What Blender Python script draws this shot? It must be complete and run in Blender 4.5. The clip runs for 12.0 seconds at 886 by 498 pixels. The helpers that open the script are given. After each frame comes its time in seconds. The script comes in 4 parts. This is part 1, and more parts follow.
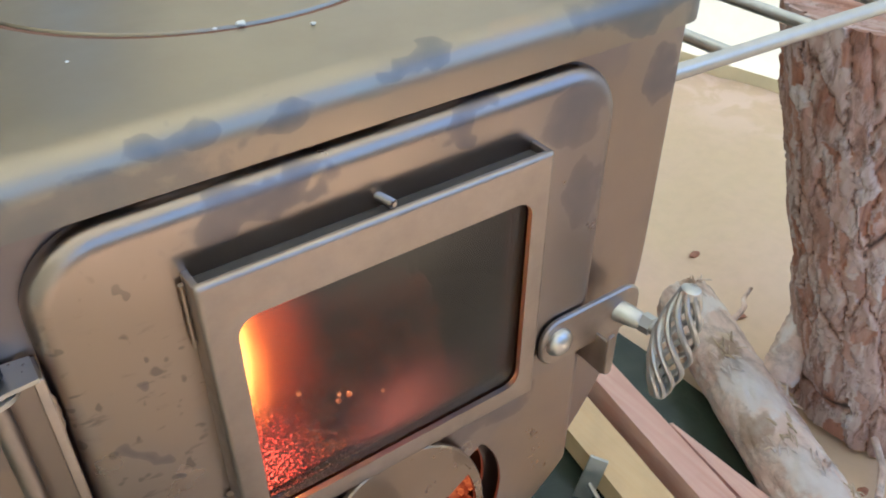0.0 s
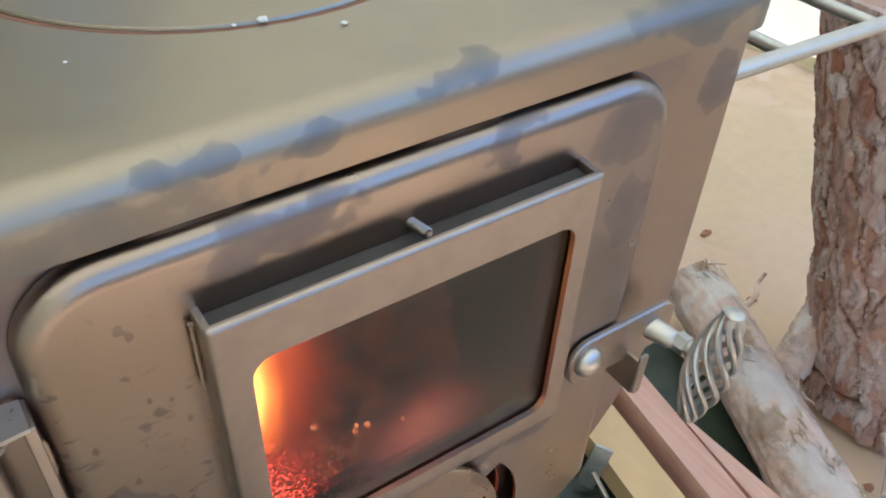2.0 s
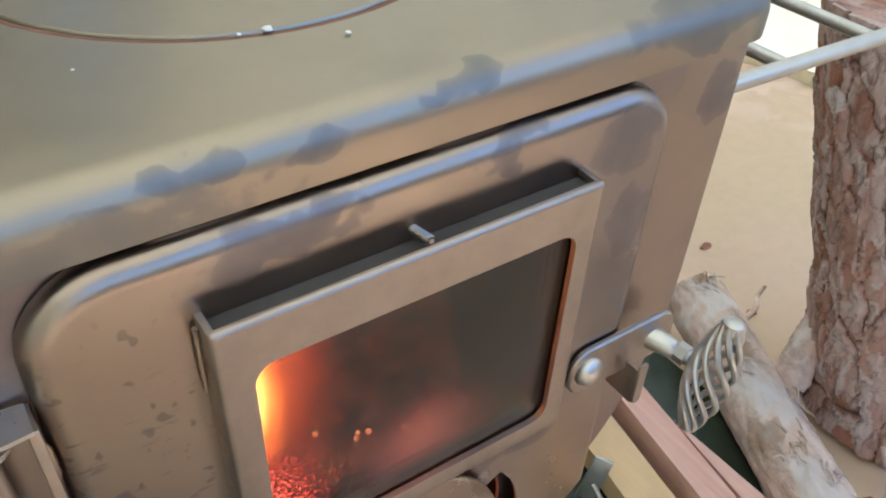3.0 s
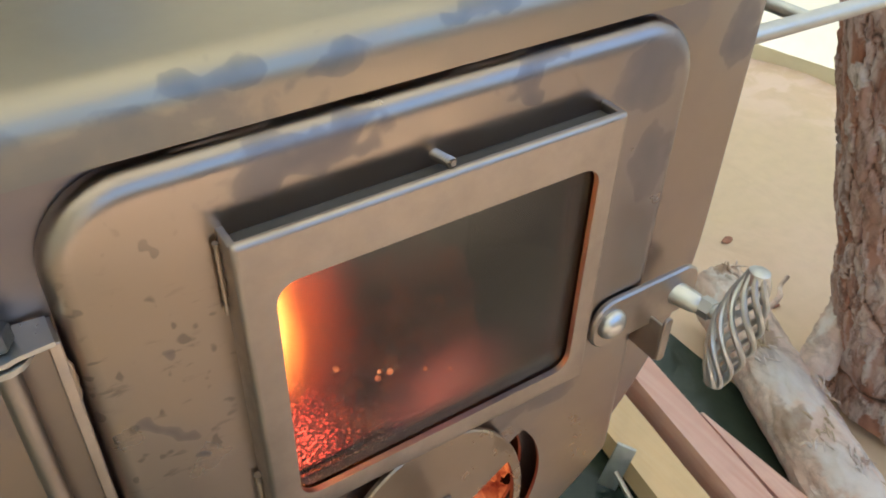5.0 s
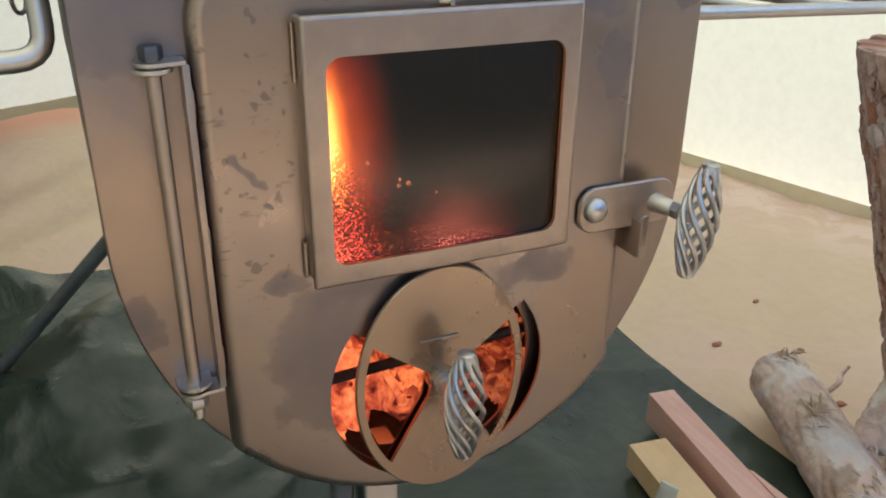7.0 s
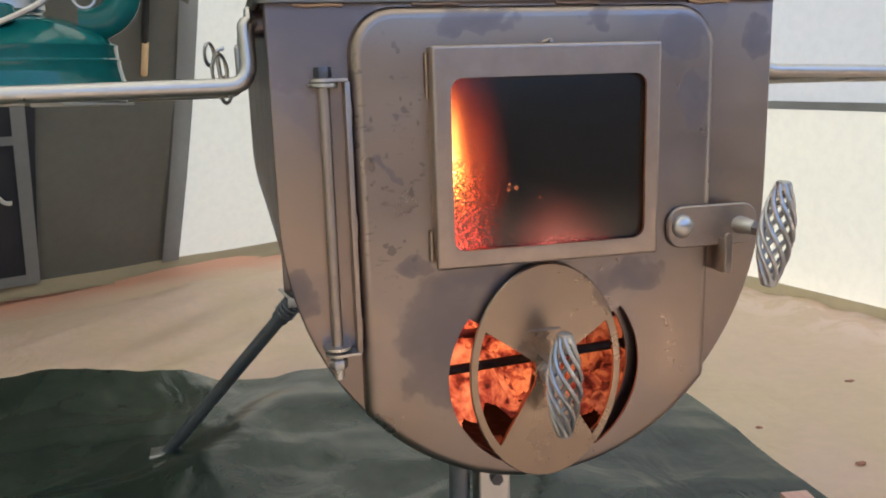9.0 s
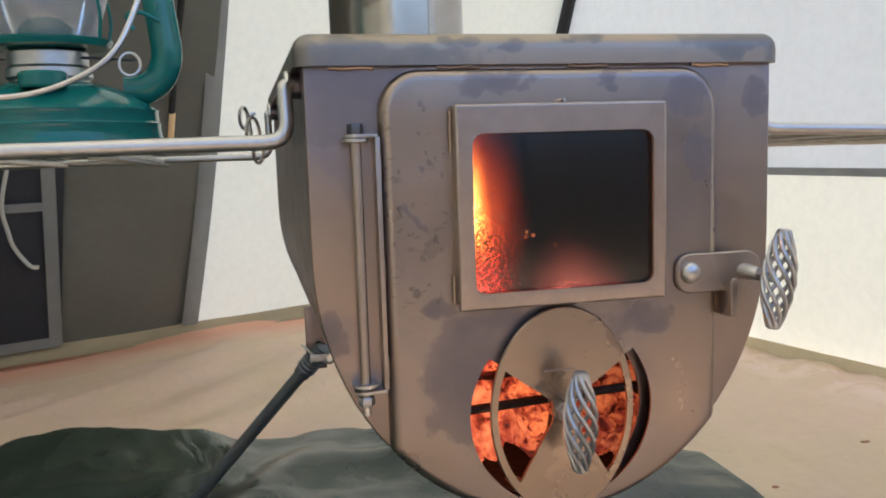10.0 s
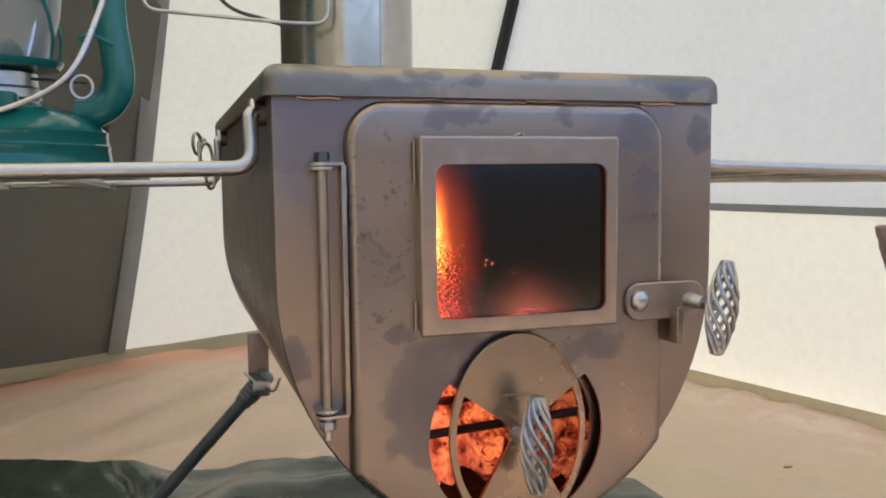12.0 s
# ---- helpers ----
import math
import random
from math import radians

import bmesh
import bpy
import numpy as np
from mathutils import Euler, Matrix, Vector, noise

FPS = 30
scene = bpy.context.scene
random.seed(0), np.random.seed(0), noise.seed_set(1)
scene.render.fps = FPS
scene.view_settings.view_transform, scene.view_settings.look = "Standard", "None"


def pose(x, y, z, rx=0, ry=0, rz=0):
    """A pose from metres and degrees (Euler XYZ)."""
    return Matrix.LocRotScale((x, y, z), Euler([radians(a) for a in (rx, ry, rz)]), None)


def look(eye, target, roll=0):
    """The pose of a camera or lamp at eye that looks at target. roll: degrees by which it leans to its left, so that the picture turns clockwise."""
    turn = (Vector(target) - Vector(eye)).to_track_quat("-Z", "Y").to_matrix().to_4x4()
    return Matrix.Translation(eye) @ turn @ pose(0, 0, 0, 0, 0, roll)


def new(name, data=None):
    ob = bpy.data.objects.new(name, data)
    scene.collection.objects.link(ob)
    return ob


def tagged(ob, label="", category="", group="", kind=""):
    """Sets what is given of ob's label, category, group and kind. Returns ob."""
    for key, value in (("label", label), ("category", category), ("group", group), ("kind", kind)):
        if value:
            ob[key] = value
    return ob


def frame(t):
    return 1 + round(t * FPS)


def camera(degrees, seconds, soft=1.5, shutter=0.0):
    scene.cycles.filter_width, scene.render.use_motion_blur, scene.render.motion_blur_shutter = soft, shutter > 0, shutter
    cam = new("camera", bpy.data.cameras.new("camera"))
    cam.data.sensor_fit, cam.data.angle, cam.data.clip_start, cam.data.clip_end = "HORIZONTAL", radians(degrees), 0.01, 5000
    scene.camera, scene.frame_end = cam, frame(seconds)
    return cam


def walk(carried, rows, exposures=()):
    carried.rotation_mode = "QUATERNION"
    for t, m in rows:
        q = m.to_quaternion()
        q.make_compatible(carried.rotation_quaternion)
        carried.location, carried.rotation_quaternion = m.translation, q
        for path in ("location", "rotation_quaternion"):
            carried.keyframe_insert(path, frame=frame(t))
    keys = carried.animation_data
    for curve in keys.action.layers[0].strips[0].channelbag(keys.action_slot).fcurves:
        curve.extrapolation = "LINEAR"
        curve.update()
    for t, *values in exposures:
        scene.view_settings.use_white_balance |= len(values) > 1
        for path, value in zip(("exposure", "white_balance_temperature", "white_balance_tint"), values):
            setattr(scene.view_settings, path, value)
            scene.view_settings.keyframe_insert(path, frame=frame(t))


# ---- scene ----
cam = camera(55.5, 12.0, soft=1.9)
SKY, SUN = 0.13, 3.2
PATH = [
    (0, (-0.096, -0.176, 0.549), (0.822, 1.122, -0.665), 0.4),
    (0.5, (-0.09, -0.162, 0.556), (0.822, 1.062, -0.736), 1.8),
    (1, (-0.089, -0.154, 0.555), (0.819, 1.049, -0.759), 2.5),
    (1.5, (-0.088, -0.145, 0.55), (0.799, 1.062, -0.775), 2.8),
    (2, (-0.087, -0.144, 0.551), (0.798, 1.083, -0.757), 3.0),
    (2.5, (-0.088, -0.145, 0.551), (0.806, 1.093, -0.741), 3.3),
    (4.5, (-0.09, -0.147, 0.548), (0.804, 1.117, -0.718), 2.5),
    (5, (-0.096, -0.156, 0.532), (0.778, 1.133, -0.722), 1.8),
    (5.5, (-0.105, -0.174, 0.506), (0.716, 1.193, -0.702), 1.7),
    (6, (-0.107, -0.204, 0.492), (0.686, 1.255, -0.624), 1.1),
    (6.5, (-0.126, -0.233, 0.486), (0.682, 1.324, -0.474), 0.7),
    (7, (-0.13, -0.3, 0.467), (0.618, 1.358, -0.364), 0.5),
    (7.5, (-0.129, -0.349, 0.452), (0.509, 1.42, -0.229), -0.6),
    (9.5, (-0.152, -0.403, 0.402), (0.299, 1.517, 0.067), -1.7),
    (10, (-0.157, -0.42, 0.401), (0.289, 1.514, 0.156), -1.8),
    (10.5, (-0.16, -0.426, 0.4), (0.305, 1.509, 0.207), -1.7),
    (11, (-0.158, -0.427, 0.4), (0.357, 1.498, 0.231), -1.7),
    (11.5, (-0.159, -0.43, 0.4), (0.37, 1.492, 0.239), -1.8),
    (12, (-0.177, -0.426, 0.401), (0.438, 1.468, 0.224), -0.6),
]
walk(cam, [(t, look(eye, target, roll)) for t, eye, target, roll in PATH], [(0, 1.80, 5560, 8), (4.5, 1.80, 5720, 6), (5.5, 1.78, 6000, 5), (6.5, 1.64, 5950, 8), (7.5, 1.43, 5950, 10), (9.5, 1.44, 5850, 16), (12, 1.35, 6100, 16)])

# ---- world, sun, exposure ----
world = bpy.data.worlds.new("daylight")
scene.world = world
world.use_nodes = True
wn = world.node_tree
sky = wn.nodes.new("ShaderNodeTexSky")
sky.sky_type, sky.sun_disc = "NISHITA", False
sky.sun_elevation, sky.sun_rotation = radians(63), radians(66)
wn.links.new(sky.outputs[0], wn.nodes["Background"].inputs[0])
wn.nodes["Background"].inputs[1].default_value = SKY
sun = new("sun", bpy.data.lights.new("sun", "SUN"))
sun.data.energy, sun.data.angle, sun.data.color = SUN, radians(6.0), (1.0, 0.95, 0.88)
sun.matrix_world = look(Vector((0.912, 0.41, 0)) * 0.45 + Vector((0.41, -0.912, 0)) * 0.05 + Vector((0, 0, 0.88)), (0, 0, 0))


# ---- materials ----
def material(name, rough=0.5, metal=0.0):
    m = bpy.data.materials.new(name)
    m.use_nodes = True
    p = m.node_tree.nodes["Principled BSDF"]
    p.inputs["Roughness"].default_value, p.inputs["Metallic"].default_value = rough, metal
    return m, m.node_tree, p


def node(t, kind, **values):
    n = t.nodes.new("ShaderNode" + kind)
    for key, value in values.items():
        n.inputs[key.replace("_", " ")].default_value = value
    return n


def coords(t, scale=(1, 1, 1), turn=(0, 0, 0)):
    c, m = t.nodes.new("ShaderNodeTexCoord"), t.nodes.new("ShaderNodeMapping")
    m.inputs["Scale"].default_value = scale
    m.inputs["Rotation"].default_value = [radians(a) for a in turn]
    t.links.new(c.outputs["Object"], m.inputs[0])
    return m.outputs[0]


def noise_tex(t, vec, scale, detail=5.0, rough=0.55, warp=0.0):
    n = node(t, "TexNoise", Scale=scale, Detail=detail, Roughness=rough, Distortion=warp)
    t.links.new(vec, n.inputs["Vector"])
    return n.outputs["Fac"]


def ramp(t, fac, *stops):
    r = t.nodes.new("ShaderNodeValToRGB")
    e = r.color_ramp.elements
    while len(e) < len(stops):
        e.new(0.5)
    for el, (pos, col) in zip(e, stops):
        el.position = pos
        el.color = (*col, 1) if not isinstance(col, (int, float)) else (col, col, col, 1)
    t.links.new(fac, r.inputs[0])
    return r.outputs[0]


def mixed(t, fac, a, b, mode="MIX"):
    m = t.nodes.new("ShaderNodeMix")
    m.data_type, m.blend_type = "RGBA", mode
    for sock, v in ((m.inputs[0], fac), (m.inputs[6], a), (m.inputs[7], b)):
        if isinstance(v, (int, float)):
            sock.default_value = v
        elif isinstance(v, tuple):
            sock.default_value = (*v, 1)
        else:
            t.links.new(v, sock)
    return m.outputs[2]


def bump(t, p, height, strength=0.2, distance=0.001):
    b = node(t, "Bump", Strength=strength, Distance=distance)
    t.links.new(height, b.inputs["Height"])
    t.links.new(b.outputs[0], p.inputs["Normal"])


def blobs(t, spots, warp=0.5):
    """Stains with ragged outlines: centres and half sizes in the stove's own coordinates."""
    out = None
    ragged = noise_tex(t, coords(t), 70, 4, 0.55, 0.2)
    wob = node(t, "TexNoise", Scale=62.0, Detail=2.0, Roughness=0.5)
    t.links.new(coords(t), wob.inputs["Vector"])
    lobed = mixed(t, 0.013, coords(t), wob.outputs["Color"], "LINEAR_LIGHT")
    for centre, size in spots:
        m = t.nodes.new("ShaderNodeMapping")
        size = [1.08 * s for s in size]
        m.inputs["Scale"].default_value = [1 / s for s in size]
        m.inputs["Location"].default_value = [-a / s for a, s in zip(centre, size)]
        g = t.nodes.new("ShaderNodeTexGradient")
        g.gradient_type = "SPHERICAL"
        t.links.new(lobed, m.inputs[0])
        t.links.new(m.outputs[0], g.inputs[0])
        out = g.outputs["Fac"] if out is None else mixed(t, 1.0, out, g.outputs["Fac"], "LIGHTEN")
    return ramp(t, mixed(t, warp * 0.75, out, ragged, "LINEAR_LIGHT"), (0.22, 0.0), (0.34, 0.50), (0.55, 0.66), (0.85, 0.78))


def heat_steel(name, base, tint, stain, stain_at=0.60, rough=0.36, speck=0.0, scale=1.0, spots=(), mottle=0.35, straw=()):
    """Steel with the brown and violet tints of heat, soft-edged blue-grey stains and fine brushing."""
    m, t, p = material(name, rough, 1.0)
    v = coords(t)
    c = mixed(t, ramp(t, noise_tex(t, v, 11 * scale, 3, 0.5, 0.3), (0.38, 0.0), (0.62, 1.0)), base, tint)
    c = mixed(t, ramp(t, noise_tex(t, v, 55 * scale, 4, 0.6), (0.35, 0.0), (0.75, mottle)), c, (0.40, 0.32, 0.25))
    mask = ramp(t, noise_tex(t, v, 15 * scale, 6, 0.6, 0.9), (stain_at, 0.0), (stain_at + 0.04, 0.7), (stain_at + 0.2, 0.9))
    if spots:
        mask = mixed(t, 1.0, mask, blobs(t, spots), "LIGHTEN")
    if straw:
        c = mixed(t, ramp(t, blobs(t, straw, 0.3), (0.0, 0.0), (0.8, 0.6)), c, (0.43, 0.335, 0.262))
    c = mixed(t, mask, c, stain)
    if speck:
        # soot flecks and smears, thickest on the upper part beside the hinge
        zone = t.nodes.new("ShaderNodeMapping")
        zone.inputs["Scale"].default_value = (1 / 0.030, 0.1, 1 / 0.075)
        zone.inputs["Location"].default_value = (0.077 / 0.030, 0.02, -0.170 / 0.075)
        near = t.nodes.new("ShaderNodeTexGradient")
        near.gradient_type = "SPHERICAL"
        t.links.new(v, zone.inputs[0])
        t.links.new(zone.outputs[0], near.inputs[0])
        near = ramp(t, near.outputs["Fac"], (0.12, 0.0), (0.35, 1.0))
        dots = ramp(t, noise_tex(t, v, 190 * scale, 1, 0.5, 0.2), (0.66, 0.0), (0.71, speck))
        lines = ramp(t, noise_tex(t, coords(t, (1, 1, 3.2), (0, 52, 0)), 120, 3, 0.55, 0.3), (0.57, 0.0), (0.68, 0.55))
        patch = ramp(t, noise_tex(t, v, 42, 2, 0.5), (0.50, 0.0), (0.60, 1.0))
        flecks = mixed(t, 1.0, dots, mixed(t, 1.0, lines, patch, "MULTIPLY"), "LIGHTEN")
        c = mixed(t, mixed(t, 1.0, flecks, near, "MULTIPLY"), c, (0.13, 0.125, 0.13))
    t.links.new(c, p.inputs["Base Color"])
    r = ramp(t, noise_tex(t, v, 40, 5, 0.6), (0.3, rough - 0.06), (0.7, rough + 0.09))
    r = mixed(t, mask, r, (0.52, 0.52, 0.52))
    t.links.new(r, p.inputs["Roughness"])
    brushed = noise_tex(t, coords(t, (1, 1, 30)), 60, 4, 0.6)
    bump(t, p, brushed, 0.05, 0.0006)
    return m


def metal(name, col, rough=0.3, grime=0.3, metallic=1.0):
    m, t, p = material(name, rough, metallic)
    v = coords(t)
    n = noise_tex(t, v, 70, 5, 0.65)
    t.links.new(mixed(t, ramp(t, n, (0.35, 0.0), (0.75, grime)), col, tuple(0.45 * x for x in col)), p.inputs["Base Color"])
    t.links.new(ramp(t, noise_tex(t, v, 160, 4), (0.3, rough * 0.8), (0.7, rough * 1.35)), p.inputs["Roughness"])
    bump(t, p, noise_tex(t, v, 120, 3), 0.006, 0.0002)
    return m


def fabric(name, col, col2, rough=0.8, weave=900, folds=2.5, through_light=0.0, crease=0.0):
    m, t, p = material(name, rough)
    v = coords(t)
    c = mixed(t, ramp(t, noise_tex(t, v, folds, 5, 0.6, 0.5), (0.35, 0.0), (0.68, 1.0)), col, col2)
    c = mixed(t, ramp(t, noise_tex(t, v, 60, 5, 0.6), (0.4, 0.0), (0.8, 0.18)), c, tuple(0.6 * x for x in col))
    t.links.new(c, p.inputs["Base Color"])
    w = noise_tex(t, v, weave, 2, 0.5)
    bump(t, p, w, 0.04, 0.0003)
    if crease:
        bump(t, p, noise_tex(t, coords(t, (1, 0.6, 1), (0, 0, 35)), 13, 4, 0.5, 1.2), 0.6, crease)
    if through_light:
        tr = t.nodes.new("ShaderNodeBsdfTranslucent")
        t.links.new(c, tr.inputs[0])
        mx = t.nodes.new("ShaderNodeMixShader")
        mx.inputs[0].default_value = through_light
        t.links.new(p.outputs[0], mx.inputs[1])
        t.links.new(tr.outputs[0], mx.inputs[2])
        t.links.new(mx.outputs[0], t.nodes["Material Output"].inputs[0])
    return m


def ember_mat(name, dark, hot, strength, scale):
    """Glowing coals: bright in the hot spots, ashen black between them."""
    m, t, p = material(name, 0.9)
    v = coords(t)
    n = noise_tex(t, v, scale, 5, 0.65, 0.6)
    t.links.new(ramp(t, n, (0.42, (0.03, 0.02, 0.02)), (0.6, (0.07, 0.05, 0.045))), p.inputs["Base Color"])
    glow = ramp(t, n, (0.36, (0.02, 0.002, 0.001)), (0.46, dark), (0.62, hot))
    # glow dimmed towards +x, standing in for the reflection that veils embers there
    sep = t.nodes.new("ShaderNodeSeparateXYZ")
    t.links.new(v, sep.inputs[0])
    heat = node(t, "Math")
    heat.operation = "ADD"
    t.links.new(sep.outputs[0], heat.inputs[0])
    heat.inputs[1].default_value = 0.5
    t.links.new(mixed(t, 1.0, glow, ramp(t, heat.outputs[0], (0.46, 1.0), (0.54, 0.30)), "MULTIPLY"), p.inputs["Emission Color"])
    p.inputs["Emission Strength"].default_value = strength
    return m


def flame_mat(name, col, rim, strength, alpha, wild=0.35):
    """Flame gas and the fire's glow, as emission that thins out towards the rim of its unit ball."""
    m, t, p = material(name)
    v = coords(t, (1.42, 0, 1.42))
    wob = node(t, "TexNoise", Scale=1.7, Detail=3.0)
    t.links.new(coords(t, (1, 1, 0.6)), wob.inputs["Vector"])
    shift = mixed(t, wild, v, wob.outputs["Color"], "LINEAR_LIGHT")
    g = t.nodes.new("ShaderNodeTexGradient")
    g.gradient_type = "SPHERICAL"
    t.links.new(shift, g.inputs[0])
    e = node(t, "Emission", Strength=strength)
    t.links.new(ramp(t, g.outputs["Fac"], (0.22, tuple(0.12 * x for x in rim)), (0.50, rim), (0.85, col)), e.inputs[0])
    tr = t.nodes.new("ShaderNodeBsdfTransparent")
    mx = t.nodes.new("ShaderNodeMixShader")
    t.links.new(ramp(t, g.outputs["Fac"], (0.22, 0.0), (0.45, alpha * 0.20), (0.65, alpha * 0.55), (0.90, alpha)), mx.inputs[0])
    t.links.new(tr.outputs[0], mx.inputs[1])
    t.links.new(e.outputs[0], mx.inputs[2])
    t.links.new(mx.outputs[0], t.nodes["Material Output"].inputs[0])
    return m


def pane_mat(name, tint, soot=0.0, rough=0.03, ior=1.5, dust=0.0):
    """Clear glass: Fresnel gloss over tinted transparency, with specks of soot."""
    m, t, p = material(name)
    g = node(t, "BsdfAnisotropic", Roughness=rough)
    g.inputs[0].default_value = (1, 1, 1, 1)
    tr = t.nodes.new("ShaderNodeBsdfTransparent")
    tr.inputs[0].default_value = (*tint, 1)
    if soot:
        v = coords(t)
        sep = t.nodes.new("ShaderNodeSeparateXYZ")
        t.links.new(v, sep.inputs[0])
        near = node(t, "Math")
        near.operation = "MULTIPLY_ADD"
        t.links.new(sep.outputs[0], near.inputs[0])
        near.inputs[1].default_value = 0.95
        t.links.new(sep.outputs[2], near.inputs[2])
        low = mixed(t, 1.0, ramp(t, near.outputs[0], (0.106, 1.0), (0.134, 0.0)), ramp(t, sep.outputs[2], (0.1275, 0.9), (0.1320, 0.0)), "LIGHTEN")
        spots = ramp(t, noise_tex(t, v, 1050, 2, 0.6, 0.1), (0.44, (0.06, 0.05, 0.05)), (0.56, (0.22, 0.18, 0.17)), (0.62, (1.0, 0.92, 0.88)))
        haze = ramp(t, noise_tex(t, v, 28, 5, 0.6, 0.6), (0.3, 1.0 - soot), (0.7, 1.0))
        dirty = mixed(t, low, tint, spots)
        t.links.new(mixed(t, 1.0, dirty, haze, "MULTIPLY"), tr.inputs[0])
    f = node(t, "Fresnel", IOR=ior)
    mx = t.nodes.new("ShaderNodeMixShader")
    t.links.new(f.outputs[0], mx.inputs[0])
    t.links.new(tr.outputs[0], mx.inputs[1])
    t.links.new(g.outputs[0], mx.inputs[2])
    last = mx
    if dust:
        df = node(t, "BsdfDiffuse")
        df.inputs[0].default_value = (0.8, 0.8, 0.78, 1)
        last = t.nodes.new("ShaderNodeMixShader")
        t.links.new(ramp(t, noise_tex(t, coords(t), 40, 4, 0.6), (0.3, dust * 0.6), (0.7, dust * 1.4)), last.inputs[0])
        t.links.new(mx.outputs[0], last.inputs[1])
        t.links.new(df.outputs[0], last.inputs[2])
    t.links.new(last.outputs[0], t.nodes["Material Output"].inputs[0])
    return m


def wood_mat(name, col, col2, grain=(90, 4, 90), rough=0.6):
    m, t, p = material(name, rough)
    v = coords(t, grain)
    n = noise_tex(t, v, 1.6, 6, 0.6, 1.2)
    c = mixed(t, ramp(t, n, (0.35, 0.0), (0.68, 1.0)), col, col2)
    c = mixed(t, ramp(t, noise_tex(t, coords(t), 30, 4), (0.45, 0.0), (0.8, 0.3)), c, tuple(0.6 * x for x in col))
    t.links.new(c, p.inputs["Base Color"])
    bump(t, p, n, 0.25, 0.0008)
    return m


def bark_mat(name, stops, stretch, scale, rough=0.85, depth=0.004, cracks=0.75, patches=()):
    m, t, p = material(name, rough)
    v = coords(t, stretch)
    n = noise_tex(t, v, scale, 8, 0.68, 1.4)
    c = ramp(t, n, *stops)
    c = mixed(t, ramp(t, noise_tex(t, v, scale * 4.5, 6, 0.7, 0.5), (0.36, cracks), (0.52, 0.0)), c, (0.05, 0.035, 0.03))
    c = mixed(t, ramp(t, noise_tex(t, coords(t), 18, 5, 0.6, 0.8), (0.52, 0.0), (0.62, 0.8)), c, stops[-1][1])
    for tone, spots in patches:
        c = mixed(t, blobs(t, spots), c, tone)
    t.links.new(c, p.inputs["Base Color"])
    bump(t, p, noise_tex(t, v, scale * 3, 8, 0.7, 0.6), 0.8, depth)
    return m


# wide upper-left spot: mottled brown stain, also painted to mute a bright floor reflection
STEEL_BODY = heat_steel("heat_tinted_steel", (0.395, 0.320, 0.268), (0.312, 0.262, 0.260), (0.205, 0.178, 0.186), 0.80, 0.33, spots=[((-0.118, -0.2, 0.105), (0.012, 1, 0.02)), ((-0.108, -0.2, 0.228), (0.050, 1, 0.034)), ((0.118, -0.2, 0.222), (0.010, 1, 0.012))], straw=[((0.112, -0.2, 0.185), (0.022, 1, 0.090)), ((-0.118, -0.2, 0.150), (0.020, 1, 0.05))])
STEEL_DOOR = heat_steel("door_steel", (0.398, 0.336, 0.292), (0.326, 0.281, 0.272), (0.215, 0.190, 0.198), 0.80, 0.31, 0.55, spots=[((-0.052, -0.2, 0.082), (0.030, 1, 0.046)), ((-0.040, -0.2, 0.108), (0.030, 1, 0.014)), ((-0.066, -0.2, 0.121), (0.013, 1, 0.005)), ((0.046, -0.2, 0.103), (0.022, 1, 0.012)), ((0.072, -0.2, 0.224), (0.017, 1, 0.013)), ((-0.032, -0.2, 0.232), (0.030, 1, 0.006)), ((0.079, -0.2, 0.195), (0.010, 1, 0.020)), ((0.030, -0.2, 0.234), (0.014, 1, 0.005)), ((-0.0715, -0.2, 0.189), (0.003, 1, 0.003)), ((-0.076, -0.2, 0.164), (0.004, 1, 0.004)), ((-0.071, -0.2, 0.150), (0.003, 1, 0.003))], straw=[((-0.072, -0.2, 0.205), (0.030, 1, 0.055)), ((0.070, -0.2, 0.075), (0.030, 1, 0.045)), ((0.0, -0.2, 0.225), (0.06, 1, 0.014))])
STEEL_LID = heat_steel("lid_steel", (0.40, 0.345, 0.270), (0.35, 0.308, 0.258), (0.195, 0.195, 0.205), 0.82, 0.40, spots=[((-0.126, -0.209, 0.241), (0.105, 0.018, 0.018)), ((-0.058, -0.2040, 0.252), (0.020, 0.006, 0.006)),  ((-0.026, -0.2045, 0.251), (0.016, 0.006, 0.006)), ((0.016, -0.2030, 0.254), (0.017, 0.006, 0.006)), ((0.104, -0.2035, 0.2530), (0.042, 0.014, 0.010)), ((0.126, -0.205, 0.247), (0.012, 0.02, 0.012))], mottle=0.12, straw=[((0.030, -0.207, 0.244), (0.120, 0.012, 0.014))])
STEEL_FRAME = metal("frame_steel", (0.46, 0.39, 0.34), 0.36, 0.25)
STEEL_DISC = heat_steel("damper_steel", (0.44, 0.34, 0.25), (0.36, 0.285, 0.225), (0.25, 0.19, 0.15), 0.66, 0.30, spots=[((0.034, -0.2, 0.098), (0.009, 1, 0.014))])
STEEL_PIPE = metal("stainless_pipe", (0.50, 0.465, 0.42), 0.20, 0.25)
ZINC = metal("zinc_wire", (0.64, 0.64, 0.635), 0.34, 0.45)
STAINLESS = metal("bright_stainless", (0.66, 0.64, 0.61), 0.34, 0.15)
DARK_BOLT = metal("dark_bolt", (0.15, 0.155, 0.17), 0.45, 0.3)
LEG_PAINT = metal("leg_grey_paint", (0.20, 0.22, 0.245), 0.36, 0.4, 0.6)
WELD = metal("weld_bead", (0.52, 0.42, 0.33), 0.40, 0.3)
RUST = metal("rusty_rim", (0.26, 0.13, 0.09), 0.7, 0.5, 0.3)
SOOT = metal("sooty_firebox", (0.014, 0.012, 0.011), 0.85, 0.4, 0.2)
